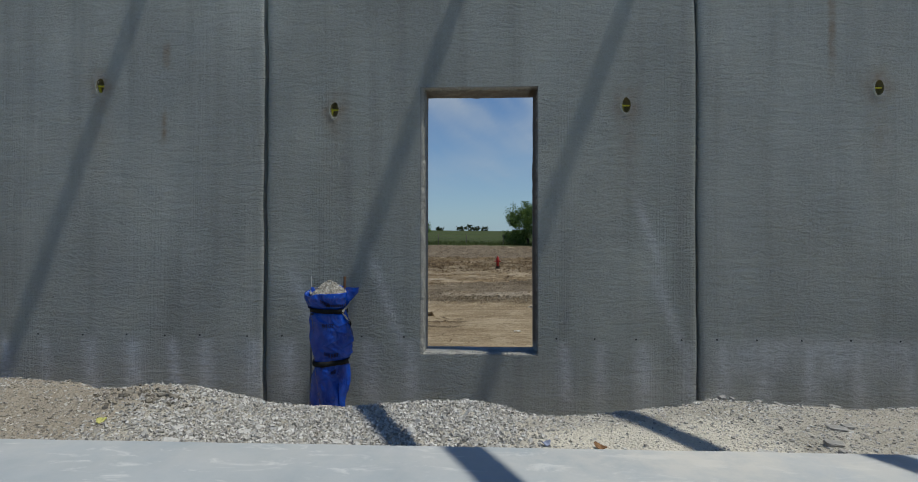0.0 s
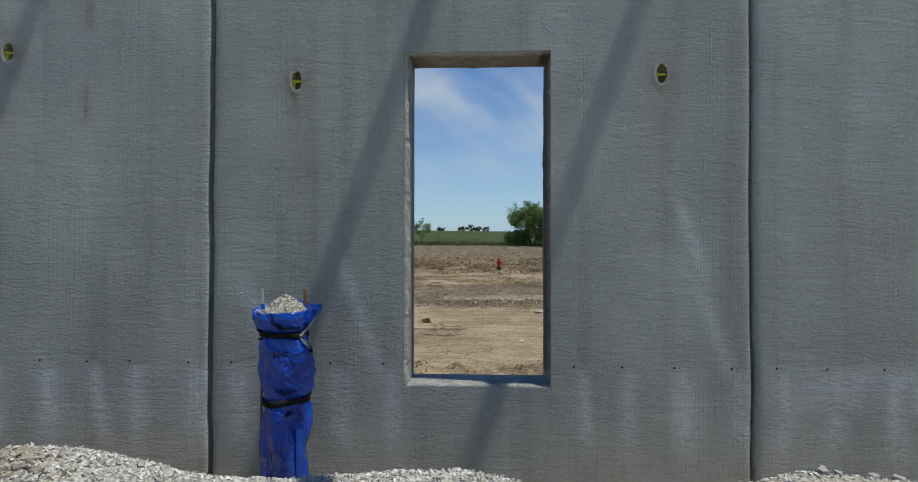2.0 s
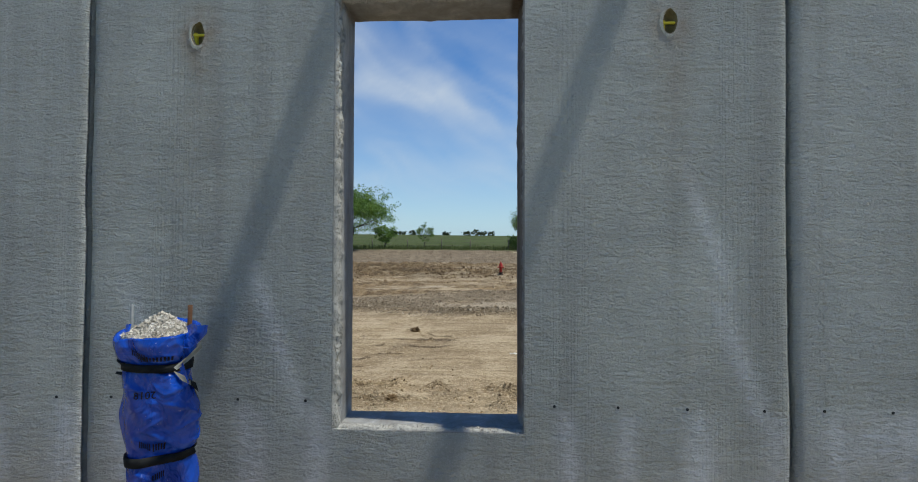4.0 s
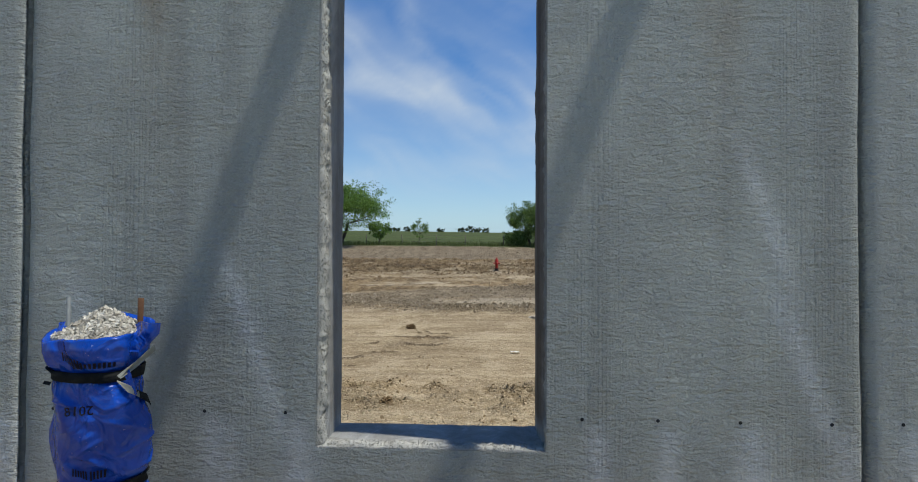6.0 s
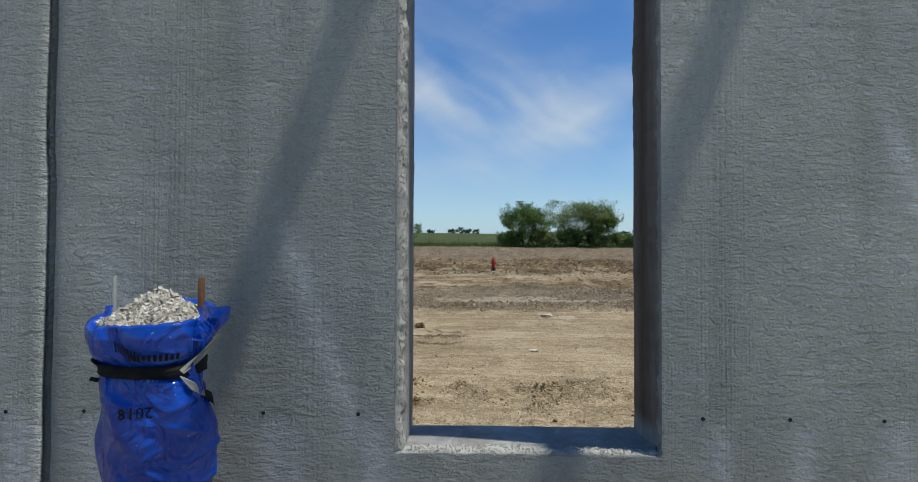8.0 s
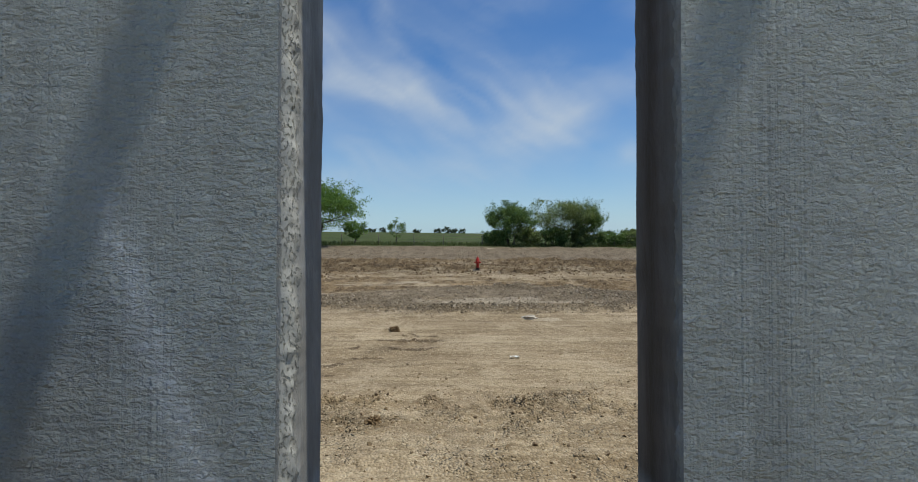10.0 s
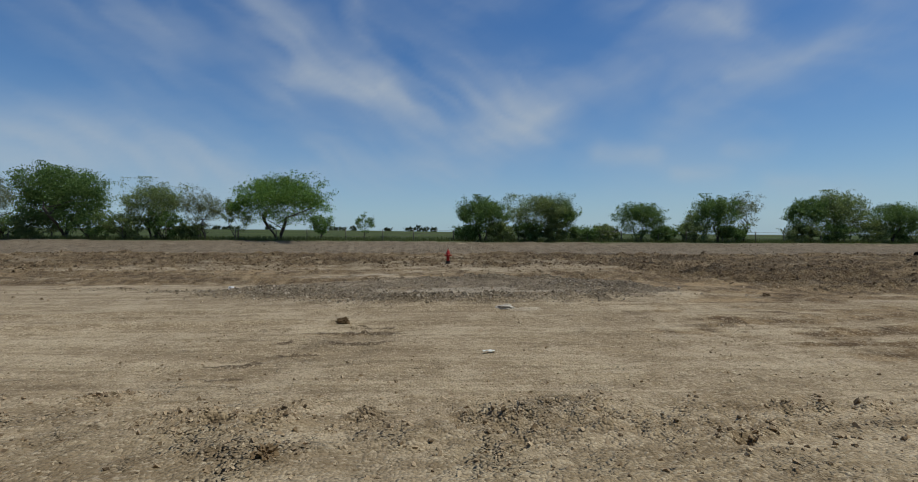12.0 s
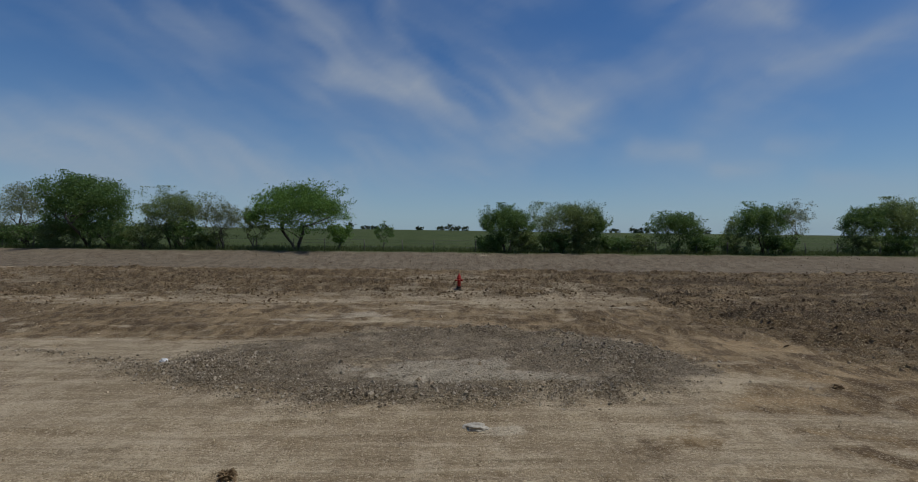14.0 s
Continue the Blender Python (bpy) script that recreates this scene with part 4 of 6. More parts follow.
    for px, pz in INSERTS:
        halo = np.exp(-(((x - px) / 0.10) ** 2 + ((z - pz) / 0.13) ** 2)) * 0.8
        drip = np.exp(-((x - px) / 0.09) ** 2) * sstep(pz - 1.1, pz - 0.1, z) * (z < pz) * 0.3
        rust = np.maximum(rust, np.maximum(halo, drip))
    for px, pz, w, hgt in RUST_MARKS:
        rust = np.maximum(rust, np.exp(-((x - px) / (w + 0.008)) ** 2 - ((z - pz) / hgt) ** 4))
    attribute(me, "rust", rust)
    # side panels paler: a slight turn towards the sun, put into the colour
    attribute(me, "tone", np.full(len(V), {-1: 0.95, 0: 0.4, 1: 0.8}.get(index, 0.5)))
    # pale worn streaks hanging from the row of holes
    pale = np.zeros(len(V))
    for k, hx in enumerate(HOLES):
        lean = 0.22 * (vnoise(k * 1.7, 0.3, 5) - 0.35)
        cx = hx + 0.05 + lean * (1.14 - z)
        w = 0.035 + 0.04 * vnoise(k * 2.3, 4.0, 6) + 0.04 * np.clip(1.14 - z, 0, 1)
        pale = np.maximum(pale, (0.55 + 0.45 * vnoise(k * 3.1, 9.0, 8)) * np.exp(-((x - cx) / w) ** 2) * (1 - sstep(1.06, 1.16, z)) * sstep(0.45, 0.8, z))
    for cx, cz, ln, wd in ((-0.72, 1.40, 0.42, 0.02), (1.5, 1.33, 0.35, 0.03), (1.35, 1.95, 0.3, 0.015), (-1.4, 1.4, 0.3, 0.03)):
        pale = np.maximum(pale, 0.8 * np.exp(-((x - cx - 0.35 * (cz - z)) / (wd + 0.02)) ** 2 - ((z - cz) / ln) ** 4))
    smear = np.clip(1.6 * fbm(x * 2.0, z * 2.4, 113, 3) + 0.45, 0, 1) * (1 - sstep(1.08, 1.2, z)) * sstep(0.78, 0.95, z) * sstep(1.7, 2.0, x)
    pale = np.maximum(pale, 0.95 * smear)
    for px, pz in ins:
        pale = np.maximum(pale, 0.3 * (np.hypot((x - px) / 0.03, (z - pz) / 0.06) < 1.3))
    attribute(me, "pale", pale)
    ob = tagged(new("wall_panel", me), "grey tilt-up concrete panel with raked face" + (" and a tall opening" if hole else ""), "wall", group="tilt-up panels", kind="structure")
    for px, pz, rim in cups:
        n = len(rim)
        cv = list(rim) + [(px + (v[0] - px) * 0.85, WALL_Y + 0.045, pz + (v[2] - pz) * 0.9) for v in rim] + [(px, WALL_Y + 0.06, pz)]
        cf = [(k, (k + 1) % n, n + (k + 1) % n, n + k) for k in range(n)] + [(n + k, n + (k + 1) % n, 2 * n) for k in range(n)]
        cup = part("lifting_recess", mesh_from("lifting_recess", cv, cf, RECESS, True), ob, "oval lifting pocket with rust-stained mortar")
        bm = bmesh.new()
        box(bm, px - 0.034, px + 0.03, WALL_Y + 0.012, WALL_Y + 0.03, pz - 0.004, pz + 0.007)
        bmesh.ops.bevel(bm, geom=bm.edges[:], offset=0.003, segments=1, affect="EDGES")
        part("insert_bar", bm_mesh("insert_bar", bm, YELLOW), cup, "yellow plastic insert bar")
        bm = bmesh.new()
        box(bm, px - 0.03, px - 0.018, WALL_Y + 0.02, WALL_Y + 0.04, pz - 0.05, pz + 0.015)
        part("insert_fin", bm_mesh("insert_fin", bm, YELLOW), cup, "yellow plastic fin")
        # mortar chipped away round the pocket's lower side
        cv, cf, steps = [], [], 22
        for k in range(steps):
            w = radians(125 + 180 * k / (steps - 1))
            fade = math.sin(math.pi * k / (steps - 1)) ** 0.5
            lip = 0.004 + fade * (0.004 + 0.018 * abs(float(fbm(k * 0.55 + px * 5, 2.0, 115, 2))) * 2)
            y = WALL_Y + float(wall_disp(px, pz))
            cw, sw = math.cos(w), math.sin(w)
            cv += [(px + 0.031 * cw, y + 0.012, pz + 0.055 * sw), (px + 0.037 * cw, y - 0.003, pz + 0.064 * sw), (px + (0.037 + lip) * cw, y - 0.002, pz + (0.064 + lip) * sw), (px + (0.041 + lip) * cw, y + 0.004, pz + (0.068 + lip) * sw)]
        for k in range(steps - 1):
            cf += [(4 * k + j, 4 * k + j + 1, 4 * k + j + 5, 4 * k + j + 4) for j in range(3)]
        part("chipped_rim", mesh_from("chipped_rim", cv, cf, CHIPPED), cup, "pale chipped mortar rim")
    # dark discs set on the face stand for the shade inside small holes
    for hx in HOLES:
        if x0 < hx < x1:
            hz = 1.137 + 0.008 * (float(vnoise(hx * 9, 0.0, 4)) - 0.5)
            y = WALL_Y + float(wall_disp(hx, hz)) - 0.0015
            n = 10
            vs = [(hx + 0.009 * math.cos(2 * math.pi * k / n), y + 0.004, hz + 0.009 * math.sin(2 * math.pi * k / n)) for k in range(n)]
            vs += [(hx + 0.0065 * math.cos(2 * math.pi * k / n), y, hz + 0.0065 * math.sin(2 * math.pi * k / n)) for k in range(n)]
            fs = [(k, (k + 1) % n, n + (k + 1) % n, n + k) for k in range(n)] + [tuple(range(n, 2 * n))]
            part("plug", mesh_from("plug", vs, fs, HOLE_DISC), ob)
    return ob


panels = {i: panel(i) for i in range(-4, 4)}

# the opening's reveal: a rough rounded front edge, a flat jamb and a chamfer at the outer face
def reveal():
    x0, x1, z0, z1 = OPEN
    path = []
    n = 300
    for k in range(n):
        path.append((x0, z1 + (z0 - z1) * k / n, 1, 0))
    for k in range(n // 2):
        path.append((x0 + (x1 - x0) * k / (n // 2), z0, 0, 1))
    for k in range(n):
        path.append((x1, z0 + (z1 - z0) * k / n, -1, 0))
    for k in range(n // 2):
        path.append((x1 + (x0 - x1) * k / (n // 2), z1, 0, -1))
    prof = [(0.0, 0.0), (0.004, 0.004), (0.011, 0.011), (0.016, 0.02), (0.017, 0.034), (0.021, 0.037), (0.022, 0.05), (0.022, 0.14), (0.022, 0.238), (0.019, 0.243), (0.006, 0.265), (-0.002, 0.283), (-0.02, THICK)]
    vs = []
    total = len(path)
    for k, (px, pz, nx, nz) in enumerate(path):
        s = k * 0.05 * 130 / n
        for q, (inn, dep) in enumerate(prof):
            inn = inn * (1.8 if nx == 1 and q < 10 else 1.0) + (0.018 if nx == 1 and q >= 10 else 0.0)
            if nx == -1 and q < 7:
                dep, inn = dep * 0.5, inn * 0.3
            wv = 0.010 * float(fbm(px * 2.2 + nx * 5 + pz * 1.9, nz * 3 + q * 0.12, 121, 4)) if 0 < q < 12 else 0.0
            if 1 < q < 6:
                wv += 0.03 * float(fbm(s * 9.0, q * 2.0, 123, 4))
            if 8 < q < 12:
                wv += 0.02 * float(fbm(s * 2.4, q * 3.0, 125, 4))
            i = max(0.0, inn + wv) if 0 < q < 10 else inn + wv * 0.6
            # corners: shift along both axes so that the rings stay closed
            ex, ez = nx * i, nz * i
            if pz in (z0, z1) and px in (x0, x1):
                ex, ez = (i if px == x0 else -i), (i if pz == z0 else -i)
            xx, zz = px + ex, pz + ez
            y = WALL_Y + dep + (float(wall_disp(px, pz)) if q == 0 else 0.0)
            vs.append((xx, y, zz))
    return vs, grid_faces(total, len(prof), wrap=True)


rv, rf = reveal()
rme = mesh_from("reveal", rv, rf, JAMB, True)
ra = np.array(rv)
# shade painted on right jamb, head and left jamb behind its sunlit strip
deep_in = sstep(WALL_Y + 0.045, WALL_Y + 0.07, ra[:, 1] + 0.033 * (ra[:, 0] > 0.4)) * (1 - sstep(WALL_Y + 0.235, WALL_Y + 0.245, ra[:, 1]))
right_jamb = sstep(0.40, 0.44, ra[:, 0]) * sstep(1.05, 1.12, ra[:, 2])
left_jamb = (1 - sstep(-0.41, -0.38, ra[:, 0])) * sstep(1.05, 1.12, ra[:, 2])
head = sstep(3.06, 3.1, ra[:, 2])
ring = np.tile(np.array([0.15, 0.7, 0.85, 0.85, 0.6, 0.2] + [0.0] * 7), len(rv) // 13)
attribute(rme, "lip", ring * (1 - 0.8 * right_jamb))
attribute(rme, "stain_shade", np.clip(deep_in * (1.0 * right_jamb + 0.4 * left_jamb * sstep(WALL_Y + 0.1, WALL_Y + 0.14, ra[:, 1])) + 0.35 * head, 0, 1.0))
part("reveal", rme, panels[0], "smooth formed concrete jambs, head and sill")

# black backer strips added deep in the joints so that the gaps show dark
for i in range(-3, 4):
    xj = JOINT0 + i * PITCH
    bm = bmesh.new()
    box(bm, xj - 0.028, xj + 0.028, WALL_Y + 0.13, WALL_Y + 0.16, 0.35, 9.45)
    tagged(new("joint_backer", bm_mesh("joint_backer", bm, BACKER)), "black backer strip inside a panel joint", "joint strip", group="joint strips", kind="structure")

# ---- pipe braces that hold the panels up from the slab ----
def brace(x):
    top, foot = Vector((x, WALL_Y - 0.02, 7.5)), Vector((x, WALL_Y - 0.02 - 6.28 / 1.275, SLAB_Z + 0.05))
    ob = empty("pipe_brace", (x, foot.y, SLAB_Z), "long grey steel pipe brace between floor slab and wall", "wall brace", "pipe braces")
    inv = Matrix.Translation((-x, -foot.y, -SLAB_Z))
    d = (top - foot).normalized()
    a, b = foot + d * 0.25, top - d * 0.25
    vs, fs = tube([a, a + d * 0.05, a + (b - a) * 0.5, b - d * 0.05, b], [0.05, 0.063, 0.063, 0.063, 0.05], 16)
    part("pipe", mesh_from("pipe", [inv @ v for v in vs], fs, STEEL, True), ob)
    for p, q, nm in ((foot, a + d * 0.02, "foot_screw"), (b - d * 0.02, top, "head_screw")):
        vs, fs = tube([p, q], [0.024, 0.024], 10)
        part(nm, mesh_from(nm, [inv @ v for v in vs], fs, STEEL, True), ob)
    bm = bmesh.new()
    box(bm, -0.08, 0.08, -0.14, 0.14, 0.0, 0.012)
    box(bm, -0.05, -0.035, -0.07, 0.07, 0.012, 0.1)
    box(bm, 0.035, 0.05, -0.07, 0.07, 0.012, 0.1)
    part("foot_plate", bm_mesh("foot_plate", bm, STEEL), ob)
    bm = bmesh.new()
    yy = WALL_Y - foot.y
    box(bm, -0.08, 0.08, yy - 0.014, yy - 0.001, 6.1, 6.5)
    box(bm, -0.05, -0.035, yy - 0.1, yy - 0.014, 6.2, 6.4)
    box(bm, 0.035, 0.05, yy - 0.1, yy - 0.014, 6.2, 6.4)
    part("wall_shoe", bm_mesh("wall_shoe", bm, STEEL), ob)


for c in (-4.2, -1.563, -0.215):
    brace(c + 0.365 * 7.5)

# ---- blue wrapped column of gravel against the wall ----
BX, BY, BZ0, BTOP = -1.078, 3.765, 0.47, 1.537


rng = np.random.default_rng(71)
CREASES = [(rng.uniform(-0.7, 2.6), rng.uniform(0.55, 1.36), rng.choice([-1, 1]) * rng.uniform(0.15, 1.0), rng.uniform(0.025, 0.07), rng.uniform(0.006, 0.014), rng.uniform(0.006, 0.016)) for _ in range(40)]
CREASES += [(1.1, 1.24, -0.5, 0.06, 0.012, 0.02), (1.3, 1.17, 0.45, 0.07, 0.013, 0.02), (0.5, 1.13, -0.55, 0.07, 0.012, 0.018), (1.0, 1.31, 0.3, 0.05, 0.01, 0.014)]


def bag_r(w, z):
    """Radius of the wrapped bundle by turn (0 towards the floor slab) and height."""
    f = (z - BZ0) / (BTOP - BZ0)
    r = np.interp(z, [0.47, 0.62, 0.85, 0.97, 1.03, 1.10, 1.22, 1.33, 1.405, 1.45, 1.50, 1.545], [0.118, 0.121, 0.125, 0.121, 0.113, 0.123, 0.134, 0.13, 0.115, 0.131, 0.14, 0.138])
    c, s = np.cos(w), np.sin(w)
    fold = 0.014 * np.sin(3 * w + 5 * f + 2.2 * fbm(c + 3, z * 3, 131, 3))
    puff = 0.085 * fbm(c * 1.2 + 5, z * 4.5 + s, 135, 2)
    drape = 0.007 * np.sin(8 * w + 4 * fbm(c * 1.5, s * 1.5 + z * 6, 138, 2)) * sstep(1.40, 1.47, z) * (1 - 0.5 * sstep(1.5, 1.55, z))
    crease = np.zeros(np.broadcast(w, z).shape)
    for cw, cz, tilt, length, width, depth in CREASES:
        dw = (np.mod(w - cw + np.pi, 2 * np.pi) - np.pi) * 0.12
        dz = z - cz
        u, v = dw * math.cos(tilt) + dz * math.sin(tilt), dz * math.cos(tilt) - dw * math.sin(tilt) + 3.0 * (dw * math.cos(tilt)) ** 2
        crease = crease + depth * (np.exp(-np.abs(v) / width) - 0.5 * np.exp(-(v / (2.5 * width)) ** 2)) * np.exp(-(u / length) ** 2)
    crease = crease + drape
    pinch = np.exp(-((z - 1.405) / 0.02) ** 2) + np.exp(-((z - 1.03) / 0.02) ** 2)
    return r + (fold + puff + crease) * (1 - 0.75 * np.clip(pinch, 0, 1))


def bag_point(w, z, out=0.0):
    r = float(bag_r(np.array(w), np.array(z))) + out
    return (r * math.sin(w), -r * math.cos(w), z - BZ0)


bundle = empty("wrapped_gravel_tube", (BX, BY, BZ0), "upright blue plastic bag full of gravel, strapped twice, beside the wall", "gravel bag")
nw, nzb = 170, 190
ws = np.linspace(0, 2 * np.pi, nw, endpoint=False)
zb = np.linspace(BZ0, BTOP, nzb)
WW, ZB = np.meshgrid(ws, zb, indexing="ij")
RB = bag_r(WW, ZB)
rim_lift = -0.022 * np.cos(WW) + 0.012 * np.sin(2 * WW + 0.6) + 0.03 * fbm(np.cos(WW) * 2, np.sin(WW) * 2, 141, 3)
ZR = ZB + rim_lift * sstep(1.44, 1.545, ZB)
bv = np.stack([RB * np.sin(WW), -RB * np.cos(WW), ZR - BZ0], 2)
# the mouth turns in over the gravel
lip = []
for i in range(nw):
    x, y, z = bv[i, -1]
    lip.append([(x * 0.95, y * 0.95, z + 0.004), (x * 0.86, y * 0.86, z - 0.012), (x * 0.80, y * 0.80, z - 0.04)])
bv = np.concatenate([bv, np.array(lip)], 1)
sack = part("sack", mesh_from("sack", bv.reshape(-1, 3), grid_faces(nw, nzb + 3, wrap=True), TARP, True), bundle, "creased glossy blue plastic")
# pulled-out corner of the mouth and a loose fold below it
def flap(name, pts, thick, parent, material, label=""):
    a = [Vector(p) for p in pts]
    n = (a[1] - a[0]).cross(a[2] - a[0]).normalized() * thick
    k = len(a)
    vs = [p + n for p in a] + [p - n for p in a]
    fs = [tuple(range(k)), tuple(range(k, 2 * k))[::-1]] + [(i, k + i, k + (i + 1) % k, (i + 1) % k) for i in range(k)]
    return part(name, mesh_from(name, vs, fs, material), parent, label)


T = BTOP - BZ0
flap("mouth_corner", [(0.08, 0.03, T + 0.005), (0.14, 0.0, T + 0.03), (0.185, -0.03, T + 0.026), (0.222, -0.035, T + 0.03), (0.217, -0.035, T - 0.005), (0.165, -0.045, T - 0.065), (0.11, -0.06, T - 0.06)], 0.004, sack, TARP, "pulled-out corner of blue plastic")
flap("mouth_ear", [(-0.135, 0.0, T - 0.02), (-0.128, -0.03, T + 0.026), (-0.108, -0.03, T + 0.028), (-0.08, -0.08, T + 0.004), (-0.105, -0.085, T - 0.02)], 0.004, sack, TARP)
flap("loose_fold", [(0.095, -0.07, 0.93), (0.128, -0.05, 0.955), (0.155, -0.045, 0.865), (0.143, -0.05, 0.835), (0.122, -0.06, 0.86), (0.10, -0.075, 0.82)], 0.004, sack, TARP)
flap("side_seam", [(0.09, -0.075, 0.42), (0.128, -0.04, 0.40), (0.125, -0.05, 0.02), (0.10, -0.075, 0.0)], 0.004, sack, TARP)


def band(name, zc, half, lean, label):
    vs = []
    n = 72
    for k in range(n):
        w = 2 * math.pi * k / n
        z = zc + lean * math.sin(w)
        ripple = 0.004 * float(fbm(math.cos(w) * 4, math.sin(w) * 4, 151, 3))
        for dz, out in ((-half, 0.001), (-half, 0.007), (0.0, 0.009), (half, 0.007), (half, 0.001)):
            vs.append(bag_point(w, z + dz + ripple, out + 0.004))
    part(name, mesh_from(name, vs, grid_faces(n, 5, wrap=True), STRAP, True), bundle, label)


band("strap", 1.405, 0.016, -0.006, "black plastic strap")
band("strap", 1.03, 0.018, 0.004, "black plastic strap")
flap("strap_tail", [bag_point(0.95, 1.4, 0.014), bag_point(1.3, 1.438, 0.018), bag_point(1.75, 1.482, 0.02), bag_point(1.8, 1.462, 0.02), bag_point(1.35, 1.418, 0.018), bag_point(1.0, 1.392, 0.014)], 0.002, bundle, STRAP_TAIL, "grey-green strap end")
flap("strap_tail", [bag_point(0.92, 1.388, 0.014), bag_point(1.15, 1.366, 0.016), bag_point(1.36, 1.338, 0.016), bag_point(1.34, 1.322, 0.016), bag_point(1.1, 1.348, 0.016)], 0.002, bundle, STRAP_TAIL, "grey-green strap end")
flap("strap_tail", [bag_point(1.3, 1.345, 0.014), bag_point(1.6, 1.318, 0.016), bag_point(1.9, 1.29, 0.016), bag_point(1.86, 1.27, 0.016), bag_point(1.55, 1.3, 0.016), bag_point(1.3, 1.325, 0.014)], 0.002, bundle, STRAP, "black strap end")
flap("strap_tail", [bag_point(-0.6, 1.388, 0.012), bag_point(-0.75, 1.389, 0.022), bag_point(-0.75, 1.38, 0.022), bag_point(-0.6, 1.378, 0.012)], 0.003, bundle, STRAP, "black strap end")

# gravel heaped out of the mouth
rng = np.random.default_rng(5)
n = 2200
a, rad = rng.uniform(0, 2 * np.pi, n), np.sqrt(rng.uniform(0, 1, n)) * 0.13
hz = T - 0.012 + 0.012 * np.sin(a) + 0.07 * np.exp(-(rad / 0.085) ** 2) + 0.012 * fbm(rad * 20 * np.cos(a), rad * 20 * np.sin(a), 161, 2)
pl = np.stack([rad * np.cos(a) - 0.005, rad * np.sin(a), hz], 1)
part("gravel", scatter_mesh("gravel", pl, 0.0045 + 0.008 * rng.uniform(0, 1, n) ** 2, rng, BAG_GRAVEL, 0.75, chips=True, tilt=0.5), bundle, "heap of pale crushed limestone")["kind"] = "stuff"
mv = [(0, 0, T + 0.06)]
for k in range(24):
    w = 2 * math.pi * k / 24
    mv += [(0.06 * math.cos(w), 0.06 * math.sin(w), T + 0.02), (0.112 * math.cos(w), 0.112 * math.sin(w), T - 0.05)]
mf = [(0, 1 + 2 * k, 1 + 2 * ((k + 1) % 24)) for k in range(24)] + [(1 + 2 * k, 2 + 2 * k, 2 + 2 * ((k + 1) % 24), 1 + 2 * ((k + 1) % 24)) for k in range(24)]
part("gravel_core", mesh_from("gravel_core", mv, mf, FINES, True), bundle)

# printing on the plastic, upside down
def wrapped_text(body, w0, z0, size, parent):
    cu = bpy.data.curves.new("print", "FONT")
    cu.body, cu.size, cu.align_x, cu.align_y = body, size, "CENTER", "CENTER"
    cu.resolution_u, cu.offset = 2, 0.0005
    t = bpy.data.objects.new("print", cu)
    me = bpy.data.meshes.new_from_object(t)
    bpy.data.objects.remove(t)
    bm = bmesh.new()
    bm.from_mesh(me)
    bpy.data.meshes.remove(me)
    bmesh.ops.subdivide_edges(bm, edges=bm.edges[:], cuts=2)
    for v in bm.verts:
        u, h = -v.co.x, -v.co.y
        v.co = bag_point(w0 + u / 0.145, z0 + h, 0.011)
    me = bm_mesh("print", bm, PRINT)
    part("print", me, parent, "black printed number")


wrapped_text("2018", 0.22, 1.305, 0.042, sack)
rng = np.random.default_rng(9)


def print_bars(w0, z0, count, length, high, slant=0.0):
    vs, fs = [], []
    for k in range(count):
        u = w0 + k * length / count
        wd = length / count * 0.62
        h2 = high * rng.uniform(0.7, 1.0)
        b = len(vs)
        for iw in range(4):
            for ih in range(4):
                ww = u + wd * iw / 3
                vs.append(bag_point(ww, z0 + slant * (ww - w0) + h2 * (ih / 3 - 0.5), 0.009))
        fs += [(b + p * 4 + q, b + (p + 1) * 4 + q, b + (p + 1) * 4 + q + 1, b + p * 4 + q + 1) for p in range(3) for q in range(3)]
    part("print", mesh_from("print", vs, fs, PRINT), sack, "unreadable black printing")


print_bars(-0.17, 1.475, 9, 0.5, 0.03, -0.06)
print_bars(0.00, 1.105, 6, 0.35, 0.03, -0.05)
print_bars(0.40, 1.085, 5, 0.4, 0.035, 0.02)
print_bars(0.40, 0.965, 6, 0.42, 0.026, 0.02)
print_bars(0.10, 1.445, 10, 0.8, 0.022, 0.0)

# two rods: one stuck in the gravel, one standing behind the bag
for (rx, ry, z0, z1, rad, mat, lab) in ((-0.983, 3.815, 1.44, 1.64, 0.0095, RUST, "rusty steel rod stuck upright in the bagged gravel"), (-1.225, 3.79, 0.45, 1.645, 0.007, GREY_ROD, "pale grey rod standing upright beside the blue bag")):
    vs, fs = tube([(0, 0, 0), (0.002, 0, (z1 - z0) * 0.5), (0.002, 0.003, z1 - z0)], [rad, rad, rad], 10)
    ob = new("rod", mesh_from("rod", vs, fs, mat, True))
    ob.location = (rx, ry, z0)
    tagged(ob, lab, "rod")

# ---- fire hydrant ----
def lathe(profile, sides=20):
    vs, fs = [], []
    for r, z in profile:
        vs += [(r * math.cos(2 * math.pi * k / sides), r * math.sin(2 * math.pi * k / sides), z) for k in range(sides)]
    for q in range(len(profile) - 1):
        for k in range(sides):
            k2 = (k + 1) % sides
            fs.append((q * sides + k, q * sides + k2, (q + 1) * sides + k2, (q + 1) * sides + k))
    fs += [tuple(range(sides))[::-1], tuple(range((len(profile) - 1) * sides, len(profile) * sides))]
    return vs, fs


